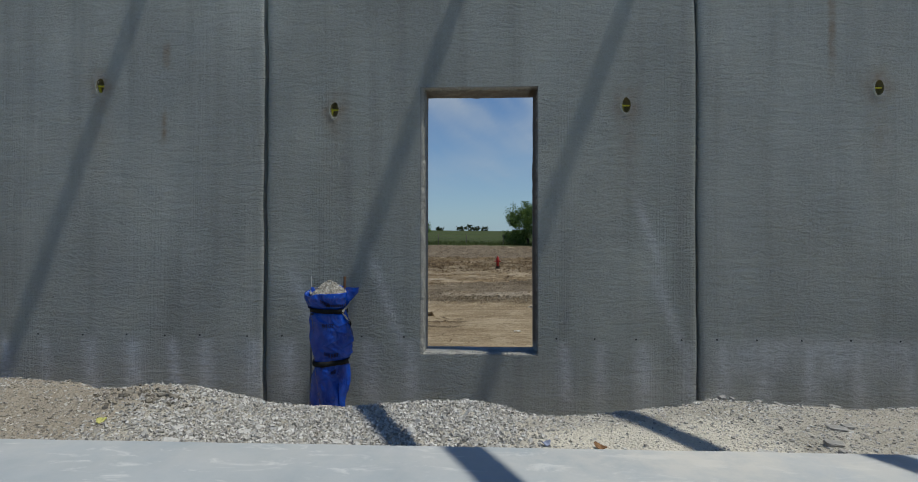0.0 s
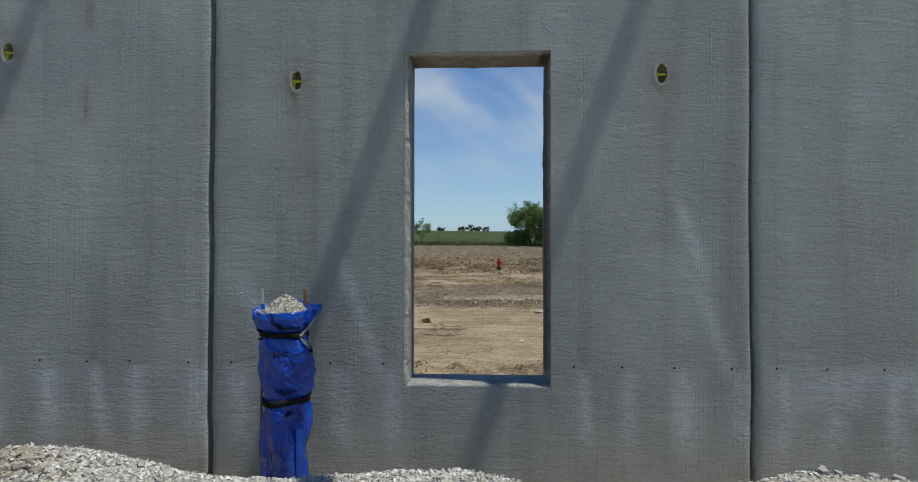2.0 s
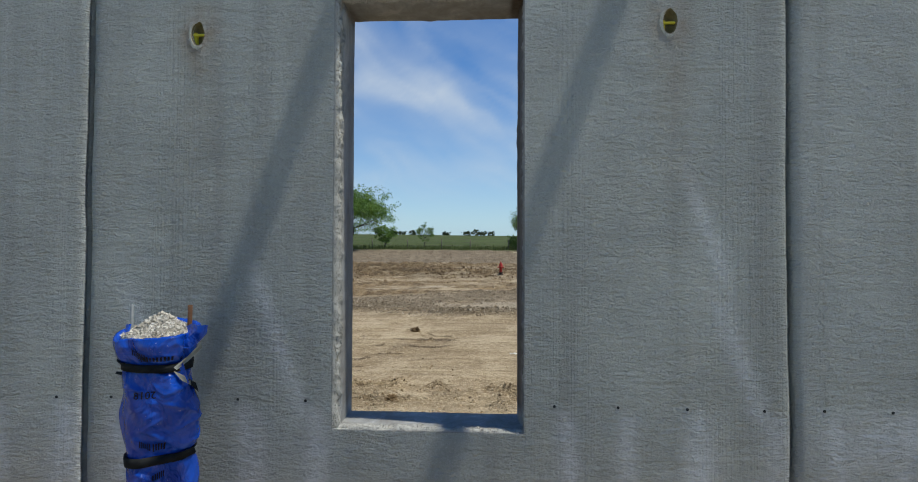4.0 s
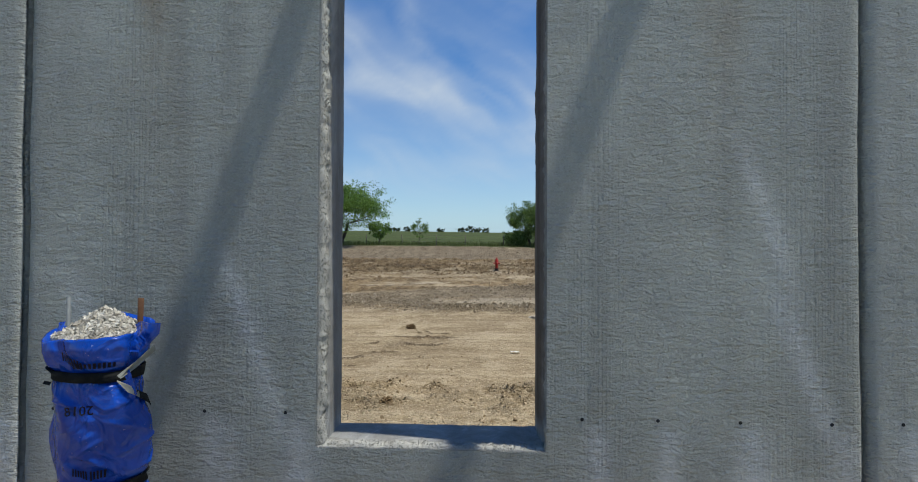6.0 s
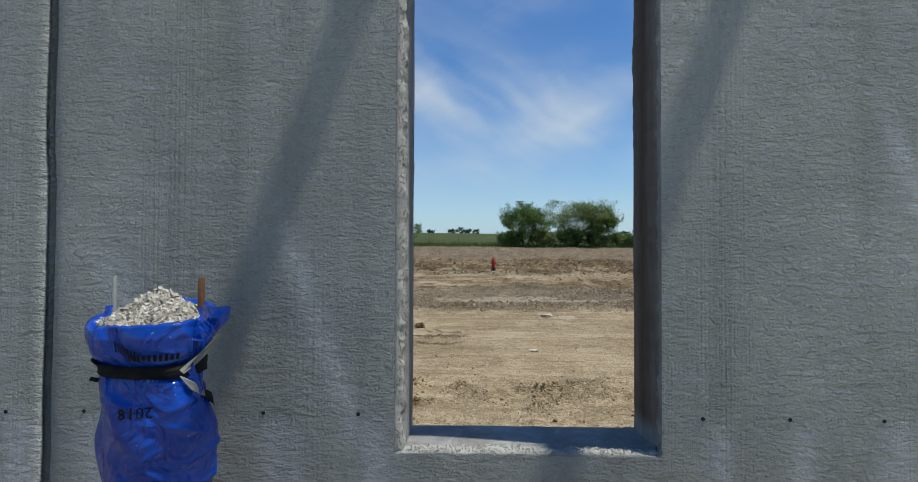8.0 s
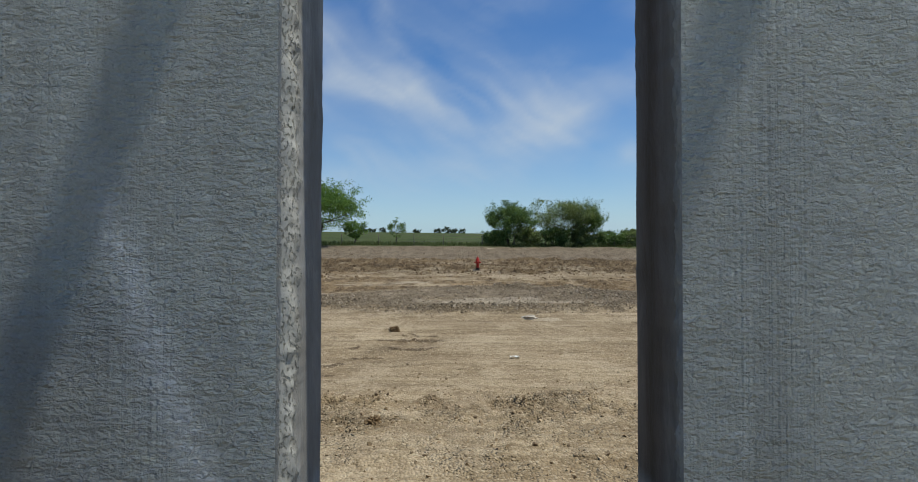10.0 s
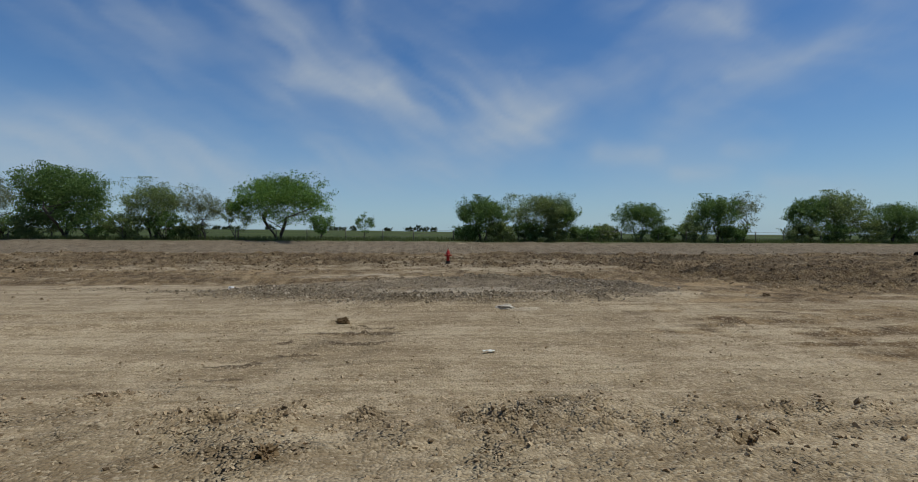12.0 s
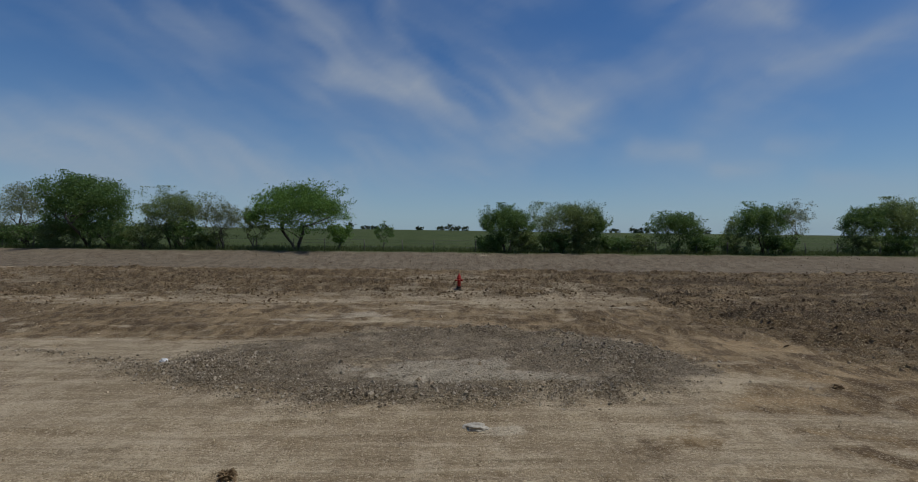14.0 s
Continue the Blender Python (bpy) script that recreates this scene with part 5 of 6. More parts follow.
HX, HY = 1.142, 32.1
hyd = empty("fire_hydrant", (HX, HY, float(ground_z(HX, HY)) - 0.02), "red enamelled fire hydrant standing in bare dirt", "fire hydrant")
vs, fs = lathe([(0.09, 0.14), (0.085, 0.2), (0.085, 0.5), (0.115, 0.51), (0.115, 0.55), (0.10, 0.56), (0.095, 0.62), (0.07, 0.68), (0.03, 0.72), (0.03, 0.76), (0.022, 0.78)])
part("barrel", mesh_from("barrel", vs, fs, HYDRANT, True), hyd)
vs, fs = lathe([(0.15, 0.0), (0.15, 0.03), (0.1, 0.04), (0.1, 0.1), (0.13, 0.11), (0.13, 0.14)])
part("base_flange", mesh_from("base_flange", vs, fs, HYDRANT_BASE, True), hyd, "dark muddy base")
for d in ((1, 0), (-1, 0), (0, -1)):
    r = 0.07 if d[1] else 0.05
    vs, fs = tube([(d[0] * 0.07, d[1] * 0.07, 0.44), (d[0] * 0.14, d[1] * 0.14, 0.44), (d[0] * 0.145, d[1] * 0.145, 0.44), (d[0] * 0.19, d[1] * 0.19, 0.44)], [r * 0.85, r * 0.85, r, r * 0.9], 12)
    part("outlet_cap", mesh_from("outlet_cap", vs, fs, HYDRANT, True), hyd)

# ---- black pipes lying at the far side of the site ----
def pipe_length(x, y, rad, length, turn):
    n = 28
    vs = []
    for k in range(n):
        w = 2 * math.pi * k / n
        for r, u in ((rad * 0.86, -length / 2), (rad, -length / 2), (rad, -length / 2 + 0.25), (rad * 0.93, -length / 2 + 0.3), (rad * 0.93, length / 2), (rad * 0.82, length / 2)):
            vs.append((u, r * math.cos(w), r * math.sin(w) + rad))
    fs = grid_faces(n, 6, wrap=True) + [(k * 6 + 5, k * 6, ((k + 1) % n) * 6, ((k + 1) % n) * 6 + 5) for k in range(n)] + [tuple(k * 6 + 5 for k in range(n))]
    ob = new("drain_pipe", mesh_from("drain_pipe", vs, fs, BLACK_PIPE, True))
    ob.matrix_world = pose(x, y, float(ground_z(x, y)) - 0.04, 0, 0, turn)
    tagged(ob, "black plastic drain pipe lying on bare dirt", "pipe", group="drain pipes")


pipe_length(39.5, 40.0, 0.38, 3.4, 6)
pipe_length(36.9, 40.3, 0.27, 0.5, 20)
pipe_length(36.2, 40.0, 0.22, 0.55, 12)

# ---- trees along the bank ----
def leaf_mesh(name, centres, size, rng, material):
    n = len(centres)
    R = rot_random(rng, n)
    s = size * rng.uniform(0.6, 1.35, n)
    q = np.array([(-0.5, 0, 0), (0, -0.32, 0.06), (0.5, 0, 0), (0, 0.32, 0.06)])
    v = np.einsum("nij,kj->nki", R, q) * s[:, None, None] + centres[:, None, :]
    me = bpy.data.meshes.new(name)
    me.vertices.add(n * 4)
    me.vertices.foreach_set("co", v.astype(np.float32).ravel())
    me.loops.add(n * 4)
    me.loops.foreach_set("vertex_index", np.arange(n * 4, dtype=np.int32))
    me.polygons.add(n)
    me.polygons.foreach_set("loop_start", (np.arange(n) * 4).astype(np.int32))
    me.materials.append(material)
    me.update(calc_edges=True)
    return me


def tree(x, y, width, height, seed, material, label, stems=2, leaves=5000, leaf=0.2, bare=0.2, flat=0.55, droop=0.0, name="tree", fork=0.3, full=0.36, depth=4):
    rng = np.random.default_rng(seed)
    width, height = width * 0.93, height * 0.95
    tips, wood_v, wood_f = [], [], []

    def grow(p, d, length, rad, level):
        pts, rads = [p], [rad]
        for k in range(4):
            d = (d + Vector(rng.normal(0, 0.16, 3)) + Vector((0, 0, 0.05 - droop * level * 0.04))).normalized()
            p = p + d * length / 4
            pts.append(p)
            rads.append(rad * (1 - 0.13 * (k + 1)))
        vs, fs = tube(pts, rads, max(3, 6 - level))
        b = len(wood_v)
        wood_v.extend(vs)
        wood_f.extend(tuple(i + b for i in f) for f in fs)
        if level >= depth - 2:
            tips.extend(pts[2:] if level == depth - 2 else pts[1:])
            if level >= depth:
                return
        n = int(rng.integers(2, 4)) + (1 if level < 2 else 0)
        for k in range(n):
            w = rng.uniform(0, 2 * math.pi)
            out = Vector((math.cos(w), math.sin(w), rng.uniform(-0.1, 0.9)))
            nd = (d * (0.55 if level else 0.4) + out * 0.75).normalized()
            at = pts[int(rng.integers(2, 5))] if k else pts[-1]
            grow(at, nd, length * rng.uniform(0.6, 0.82), rads[-1] * rng.uniform(0.55, 0.8), level + 1)

    for k in range(stems):
        w = rng.uniform(0, 2 * math.pi)
        lean = 0.12 if stems == 1 else 0.45
        grow(Vector((0.15 * math.cos(w), 0.15 * math.sin(w), 0)), Vector((math.cos(w) * lean, math.sin(w) * lean, 1)).normalized(), height * fork, 0.026 * height / math.sqrt(stems), 0)
    P = np.array([t[:] for t in tips])
    wv = np.array([v[:] for v in wood_v])
    # fit the growth to the crown's true breadth and height
    lo, hi = np.percentile(P, 2, axis=0), np.percentile(P, 98, axis=0)
    kx, ky, kz = width * 0.94 / (hi[0] - lo[0]), width * 0.9 / (hi[1] - lo[1]), height * 0.97 / hi[2]
    mid = (hi[0] + lo[0]) / 2, (hi[1] + lo[1]) / 2

    def fit_to(A):
        A = A.copy()
        lift = np.clip(A[:, 2] / (0.35 * hi[2]), 0, 1)
        A[:, 0] = (A[:, 0] - mid[0] * lift) * (1 + (kx - 1) * lift)
        A[:, 1] = (A[:, 1] - mid[1] * lift) * (1 + (ky - 1) * lift)
        A[:, 2] *= kz
        return A

    P, wv = fit_to(P), fit_to(wv)
    wv[:, 2] -= 0.25 * (wv[:, 2] < 0.15)
    keep = P[P[:, 2] > bare * height]
    # clumps: some tips carry many leaves, some few
    weight = rng.gamma(1.8, 1.0, len(keep)) + 0.4
    leaves, leaf = (int(leaves * 2.6), leaf * 0.74) if depth == 4 else (int(leaves * 1.5), leaf)
    pick = rng.choice(len(keep), leaves, p=weight / weight.sum())
    spread_r = 0.065 * width + 0.1
    ball = rng.normal(0, 1, (leaves, 3))
    ball *= (rng.uniform(0, 1, leaves) ** 0.45 / np.linalg.norm(ball, axis=1))[:, None]
    C = keep[pick] + ball * np.array([spread_r, spread_r, spread_r * (flat + 0.2)])
    # clumps that round the crown off, with gaps between them
    nc = max(14, int(leaves / 110))
    cc = rng.normal(0, 1, (nc, 3))
    cc *= (rng.uniform(0.35, 1.0, nc) ** 0.5 / np.linalg.norm(cc, axis=1))[:, None]
    low = max(0.05, bare * 0.7) * height
    cc = cc * np.array([width * 0.46, width * 0.44, (height - low) * 0.48]) + np.array([0, 0, (height + low) / 2])
    own = rng.integers(0, nc, leaves)
    C2 = cc[own] + ball * np.array([spread_r, spread_r, spread_r * 0.75]) * 1.25
    C = np.where((rng.uniform(0, 1, leaves) < full)[:, None], C2, C)
    C[:, 2] = np.clip(C[:, 2], 0.12, height * 1.05)
    z0 = float(ground_z(x, y)) - (1.2 if y > 300 else 0.0)
    ob = empty(name, (x, y, z0), label, "tree" if name == "tree" else "bush", "trees along the bank" if name == "tree" else "bushes along the bank")
    part("trunk", mesh_from("trunk", wv, wood_f, BARK, True), ob, "dark forked trunk and limbs")
    part("crown", leaf_mesh("crown", C, leaf, rng, material), ob)
    return ob


TREES = [
    (-44.0, 59.5, 6.5, 6.9, 1, LEAF_PALE, "pale half-bare tree at the field's edge", 2, 3600, 0.17, 0.25),
    (-36.3, 58.0, 8.8, 7.7, 2, LEAF_DARK, "broad dense dark green tree on the bank", 2, 13000, 0.23, 0.12),
    (-27.8, 58.0, 6.2, 6.1, 3, LEAF_OLIVE, "round olive-green tree on the bank", 3, 6000, 0.18, 0.25),
    (-22.6, 57.5, 4.4, 5.3, 4, LEAF_PALE, "thin half-bare tree with pale leaves", 3, 2600, 0.16, 0.22),
    (-19.6, 58.3, 2.6, 4.4, 5, LEAF_OLIVE, "small thin tree on the bank", 2, 1800, 0.16, 0.2),
    (-15.0, 57.5, 9.4, 6.9, 6, LEAF_BRIGHT, "broad bright green spreading tree", 2, 11000, 0.21, 0.3),
    (-10.9, 57.6, 2.6, 2.7, 16, LEAF_BRIGHT, "low bright green sapling beside a larger tree", 2, 1200, 0.18, 0.35),
    (-6.5, 57.8, 2.0, 3.0, 7, LEAF_DARK, "slender sapling standing alone", 1, 600, 0.16, 0.3),
    (5.6, 57.6, 5.0, 5.0, 8, LEAF_DARK, "dense green tree on the bank", 3, 6500, 0.19, 0.1),
    (11.2, 58.0, 7.0, 5.3, 9, LEAF_OLIVE, "broad round-topped olive-green tree", 3, 6500, 0.18, 0.25),
    (14.2, 57.8, 3.4, 4.5, 17, LEAF_DARK, "leaning dark green tree on the bank", 2, 3600, 0.18, 0.2),
    (22.6, 57.8, 4.8, 4.3, 10, LEAF_DARK, "low dark green bushy tree", 4, 5000, 0.18, 0.06),
    (31.0, 57.6, 5.0, 5.2, 11, LEAF_DARK, "dark green tree with gaps in its crown", 3, 5000, 0.19, 0.15),
    (34.2, 57.8, 3.6, 5.6, 12, LEAF_PALE, "half-bare tree with grey-green leaves", 2, 1500, 0.16, 0.3),
    (41.6, 58.2, 4.4, 5.2, 13, LEAF_DARK, "narrow dark green tree", 2, 4600, 0.19, 0.12),
    (46.0, 58.6, 6.0, 6.0, 14, LEAF_OLIVE, "round olive-green tree on the bank", 3, 6500, 0.19, 0.18),
    (38.0, 75.0, 3.4, 4.4, 18, LEAF_OLIVE, "small tree out in the field", 2, 1500, 0.2, 0.2),
    (51.5, 58.0, 6.0, 4.6, 19, LEAF_DARK, "dense green tree on the bank", 3, 5000, 0.2, 0.1),
    (-50.0, 58.5, 6.0, 4.6, 20, LEAF_DARK, "dense green tree on the bank", 3, 5000, 0.2, 0.1),
]
for t in TREES:
    tree(*t)

BUSHES = [(-47, 58, 6, 2.8), (-42, 57.4, 5.5, 2.6), (-38.5, 57.2, 5, 2.8), (-33.5, 57.2, 5.4, 3.2), (-30.0, 57.2, 5, 3.0), (-26.4, 57.4, 4.8, 2.9), (-24.0, 57.6, 3, 1.7),
          (4.2, 57.4, 3.4, 1.7), (7.6, 57.4, 3.6, 2.1), (10.4, 57.3, 3.6, 2.2), (13.4, 57.3, 3.2, 2.2), (16.5, 57.8, 3.6, 1.8), (19.2, 58.2, 3.4, 1.9), (25.3, 57.8, 3.4, 1.9), (28.4, 57.5, 3.8, 2.3), (32.5, 57.3, 3.4, 2.0), (40.4, 57.5, 3.6, 2.1), (44.0, 57.5, 3.6, 2.2), (48.5, 57.8, 4.6, 2.6), (54, 58, 5, 2.6)]
for k, (x, y, w, h) in enumerate(BUSHES):
    tree(x, y, w, h, 50 + k, LEAF_DARK if k % 2 else LEAF_OLIVE, "low tangled dark green bush on the bank", 5, 2600, 0.17, 0.0, 0.5, name="bush", fork=0.36, full=0.75, depth=3)

# far trees on the field's crest
rng = np.random.default_rng(77)
k = 0
for x in (-160, -148, -120, -82, -70, -64, -58, -30, -12, -8, -3, 2, 40, 78, 84, 120, 128, 136, 146, 175, 188, -205, -230, 215, 240):
    y = 396 + rng.uniform(-10, 6)
    tree(x + rng.uniform(-3, 3), y, rng.uniform(6, 10), rng.uniform(4, 6.5), 200 + k, LEAF_FAR, "distant dark tree on the field's crest", 4, 900, 0.8, 0.0, 0.9, fork=0.4, full=0.9, depth=2)
    k += 1

# ---- wire fence along the bank ----
fence = empty("wire_fence", (0, 57.0, 0), "low wire fence on dark posts along the field", "fence")
for k, x in enumerate(np.arange(-48, 52, 3.6)):
    x = float(x + 0.3 * math.sin(k * 2.3))
    z = float(ground_z(x, 57.0))
    vs, fs = tube([(x, 0, z - 0.2), (x + 0.02, 0.01, z + 0.6), (x + 0.03 * math.sin(k), 0, z + 1.2)], [0.05, 0.048, 0.045], 7)
    part("post", mesh_from("post", vs, fs, WOODPOST, True), fence)
for h in (0.45, 0.8, 1.12):
    pts = [(x, 0.04, float(ground_z(x, 57.0)) + h) for x in np.arange(-48, 52, 1.8)]
    vs, fs = tube(pts, [0.008] * len(pts), 4)
    part("wire", mesh_from("wire", vs, fs, WIRE), fence)

# ---- grass fringe on the bank ----
rng = np.random.default_rng(33)
n = 26000
gx, gy = rng.uniform(-62, 62, n), 55.2 + rng.gamma(1.6, 2.6, n)
gh = rng.uniform(0.12, 0.5, n)
gz = ground_z(gx, gy)
lean = rng.normal(0, 0.12, (n, 2))
wdt = rng.uniform(0.015, 0.045, n)
ga = rng.uniform(0, np.pi, n)
ca, sa = np.cos(ga) * wdt, np.sin(ga) * wdt
gv = np.stack([np.stack([gx - ca, gy - sa, gz - 0.02], 1), np.stack([gx + ca, gy + sa, gz - 0.02], 1), np.stack([gx + lean[:, 0], gy + lean[:, 1], gz + gh], 1)], 1).reshape(-1, 3)
me = bpy.data.meshes.new("grass")
me.vertices.add(n * 3)
me.vertices.foreach_set("co", gv.astype(np.float32).ravel())
me.loops.add(n * 3)
me.loops.foreach_set("vertex_index", np.arange(n * 3, dtype=np.int32))
me.polygons.add(n)
me.polygons.foreach_set("loop_start", (np.arange(n) * 3).astype(np.int32))
me.materials.append(GRASS)
me.update(calc_edges=True)
tagged(new("grass", me), "rough green grass fringe on top of the bank", "grass", kind="stuff")

# ---- loose things on the dirt ----
def lump(name, x, y, size, material, label, category, seed=0, sink=0.3, turn=0.0):
    crumble = 0.7 if name == "dirt_clod" else 0.1
    bm = bmesh.new()
    bmesh.ops.create_icosphere(bm, subdivisions=4, radius=1)
    for v in bm.verts:
        d = 1 + 0.5 * noise.noise(v.co * 1.4 + Vector((seed, 0, 0))) + crumble * noise.noise(v.co * 3.5 + Vector((0, seed, 0))) + 0.4 * crumble * noise.noise(v.co * 8 + Vector((seed, 0, 2)))
        v.co = Vector((v.co.x * size[0], v.co.y * size[1], v.co.z * size[2])) * d
    ob = new(name, bm_mesh(name, bm, material))
    z = float(ground_z(x, y))
    ob.matrix_world = pose(x, y, z + size[2] * (1 - 2 * sink) * 0.6, 0, 0, turn)
    return tagged(ob, label, category)


lump("stone", 1.47, 13.53, (0.15, 0.1, 0.05), GREY_ROCK, "flat grey stone in a patch of white dust", "stone", seed=7)
lump("stone", -4.49, 16.67, (0.09, 0.065, 0.05), PALE_STONE, "pale angular stone on the rubble's edge", "stone", seed=2, sink=0.1, turn=-30)
lump("dirt_clod", -1.16, 12.15, (0.085, 0.07, 0.05), CLOD_DARK, "large dark brown dirt clod on flat ground", "dirt clod", seed=3, sink=0.1)
lump("dirt_clod", 7.7, 15.58, (0.07, 0.06, 0.04), CLOD_DARK, "large dark brown dirt clod on flat ground", "dirt clod", seed=4, sink=0.1)
lump("dirt_clod", -0.726, 7.17, (0.05, 0.045, 0.04), CLOD_DARK, "round dark brown dirt clod", "dirt clod", seed=5, sink=0.1)


def scrap(x, y, w, d, turn, material, label):
    bm = bmesh.new()
    bmesh.ops.create_grid(bm, x_segments=6, y_segments=4, size=0.5)
    for v in bm.verts:
        cut = 1 - 0.25 * noise.noise(Vector((v.co.x * 5, v.co.y * 5, x)))
        v.co = Vector((v.co.x * w * cut, v.co.y * d * cut, 0.02 * noise.noise(Vector((v.co.x * 4, v.co.y * 4, y)))))
    bmesh.ops.solidify(bm, geom=bm.faces[:], thickness=0.006)
    ob = new("scrap", bm_mesh("scrap", bm, material))
    ob.matrix_world = pose(x, y, float(ground_z(x, y)) + 0.022, 4, 3, turn)
    tagged(ob, label, "scrap")


scrap(0.73, 9.82, 0.13, 0.05, 8, SCRAP, "white scrap lying on packed dirt")
scrap(-1.483, 6.81, 0.08, 0.05, 20, CARD, "tan scrap of board on the dirt")
scrap(-1.203, 6.71, 0.06, 0.05, -15, CARD, "tan scrap of board on the dirt")

# ---- loose clods over the dirt ----
rng = np.random.default_rng(44)


def clods(name, n, xr, yr, weight, smin, smax, material, label, seed):
    rng = np.random.default_rng(seed)
    x, y = rng.uniform(*xr, n * 4), rng.uniform(*yr, n * 4)
    w = weight(x, y)
    keep = rng.uniform(0, 1, len(x)) < w
    x, y = x[keep][:n], y[keep][:n]
    s = smin + (smax - smin) * rng.uniform(0, 1, len(x)) ** 3.2
    pl = np.stack([x, y, ground_z(x, y) + s * 0.1], 1)
    tagged(new(name, scatter_mesh(name, pl, s, rng, material, 0.85, chips=True, tilt=0.5)), label, "dirt clods", kind="stuff")


def heap_weight(x, y):
    w = 0.3 * near_band(x, y) ** 1.5 + 0.03
    for cx, cy, cr in CLUMPS:
        w = w + np.exp(-(((x - cx) / cr) ** 2 + ((y - cy) / (cr * 0.6)) ** 2))
    return np.clip(w, 0, 1)


def mound_weight(x, y):
    return np.clip(1.0 * mound_rows(x, y) ** 1.5 + (0.03 + 0.35 * np.clip(fbm(x * 1.2, y * 1.2, 67, 3), 0, 1)) * (1 - sstep(0.75, 1.1, mound_r(x, y))), 0, 1)


def clay_weight(x, y):
    return np.clip(1.5 * windrow(x, y) + churn(x, y) * (0.3 + 2.2 * fbm(x * 0.2, y * 1.1, 50, 4)), 0.003, 1)


clods("dirt_clods", 15000, (-4, 5.5), (5.6, 9.0), heap_weight, 0.003, 0.02, CLOD, "small broken dirt clods on tan ground", 401)
clods("dirt_clods", 900, (-3, 4), (7.0, 8.6), lambda x, y: np.clip((heap_weight(x, y) - 0.45) * 2, 0, 1), 0.006, 0.024, CLOD_MID, "moist dark clods turned up in a row", 405)
clods("dirt_clods", 9000, (-10, 12), (9.0, 15.0), lambda x, y: np.clip(0.9 * (fbm(x * 0.7, y * 0.7, 35, 3) + 0.2) + scrape(x, y)[1], 0.02, 1), 0.003, 0.016, CLOD, "small broken dirt clods on tan ground", 402)
clods("rubble_clods", 21000, (-10, 8.5), (13.6, 22.2), mound_weight, 0.009, 0.034, CLOD_GREY, "grey-brown broken clods in rows over a low mound", 403)
clods("dirt_clods", 30000, (-34, 40), (25, 46), clay_weight, 0.016, 0.08, CLOD_DARK, "dark brown clods over churned clay", 404)
clods("dirt_clods", 9000, (8, 26), (14.5, 27), clay_weight, 0.012, 0.06, CLOD_DARK, "dark brown clods over churned clay", 407)
clods("dirt_clods", 5000, (-36, 42), (15, 46), lambda x, y: np.clip(0.2 + 1.6 * fbm(x * 0.3, y * 0.5, 49, 3), 0.02, 1), 0.01, 0.05, CLOD, "tan clods over the site and its bank", 406)
clods("bank_stones", 3500, (-40, 44), (44.5, 56), lambda x, y: np.clip(0.25 + 1.8 * fbm(x * 0.4, y * 0.6, 68, 3), 0.03, 1), 0.012, 0.06, CLOD_MID, "brown clods and stones over the slope of the bank", 408)

# ---- crushed stone on the strip beside the wall ----
def chunky(x, y):
    """The stretch where the coarse stones lie."""
    return np.exp(-((x + 0.7 + 0.25 * fbm(x * 1.5, y * 1.5, 97, 2)) / 0.95) ** 6)


def sandy(x, y):
    return np.exp(-((x - 0.75) / (0.5 - 0.1 * sstep(2.4, 2.8, y))) ** 4) * (1 - sstep(2.5, 2.85, y + 0.3 * fbm(x * 2, y * 2, 98, 3)))


def strip_gravel(n, seed, xr, weight, smin, smax, power, material, label, flat, tilt):
    rng = np.random.default_rng(seed)
    x, y = rng.uniform(*xr, n * 4), rng.uniform(EDGE + 0.03, 3.5, n * 4)
    keep = rng.uniform(0, 1, len(x)) < weight(x, y)
    x, y = x[keep][:n], y[keep][:n]
    s = smin + (smax - smin) * rng.uniform(0, 1, len(x)) ** power
    pl = np.stack([x, y, gravel_z(x, y) + s * rng.uniform(-0.1, 0.5, len(x))], 1)
    tagged(new("gravel", scatter_mesh("gravel", pl, s, rng, material, flat, chips=True, tilt=tilt)), label, "gravel", kind="stuff")


strip_gravel(22000, 501, (-2.1, 0.6), lambda x, y: chunky(x, y) * (1 - 0.9 * sandy(x, y)) * sstep(1.80, 2.0, y), 0.005, 0.0125, 2.0, GRAVEL, "coarse crushed pale limestone beside the concrete wall", 0.75, 0.45)
strip_gravel(21000, 502, (0.3, 4.2), lambda x, y: np.clip(1 - 0.94 * sandy(x, y), 0, 1) * (0.35 + 0.65 * sstep(-0.2, 0.2, fbm(x * 2, y * 2, 99, 3))), 0.003, 0.0105, 2.4, GRAVEL, "flaky pale limestone chips beside the concrete wall", 0.4, 0.3)
strip_gravel(17000, 503, (-4.2, -1.0), lambda x, y: 1 - 0.75 * chunky(x, y), 0.003, 0.0105, 2.4, GRAVEL_BROWN, "fine brownish gravel heaped beside the concrete wall", 0.5, 0.35)


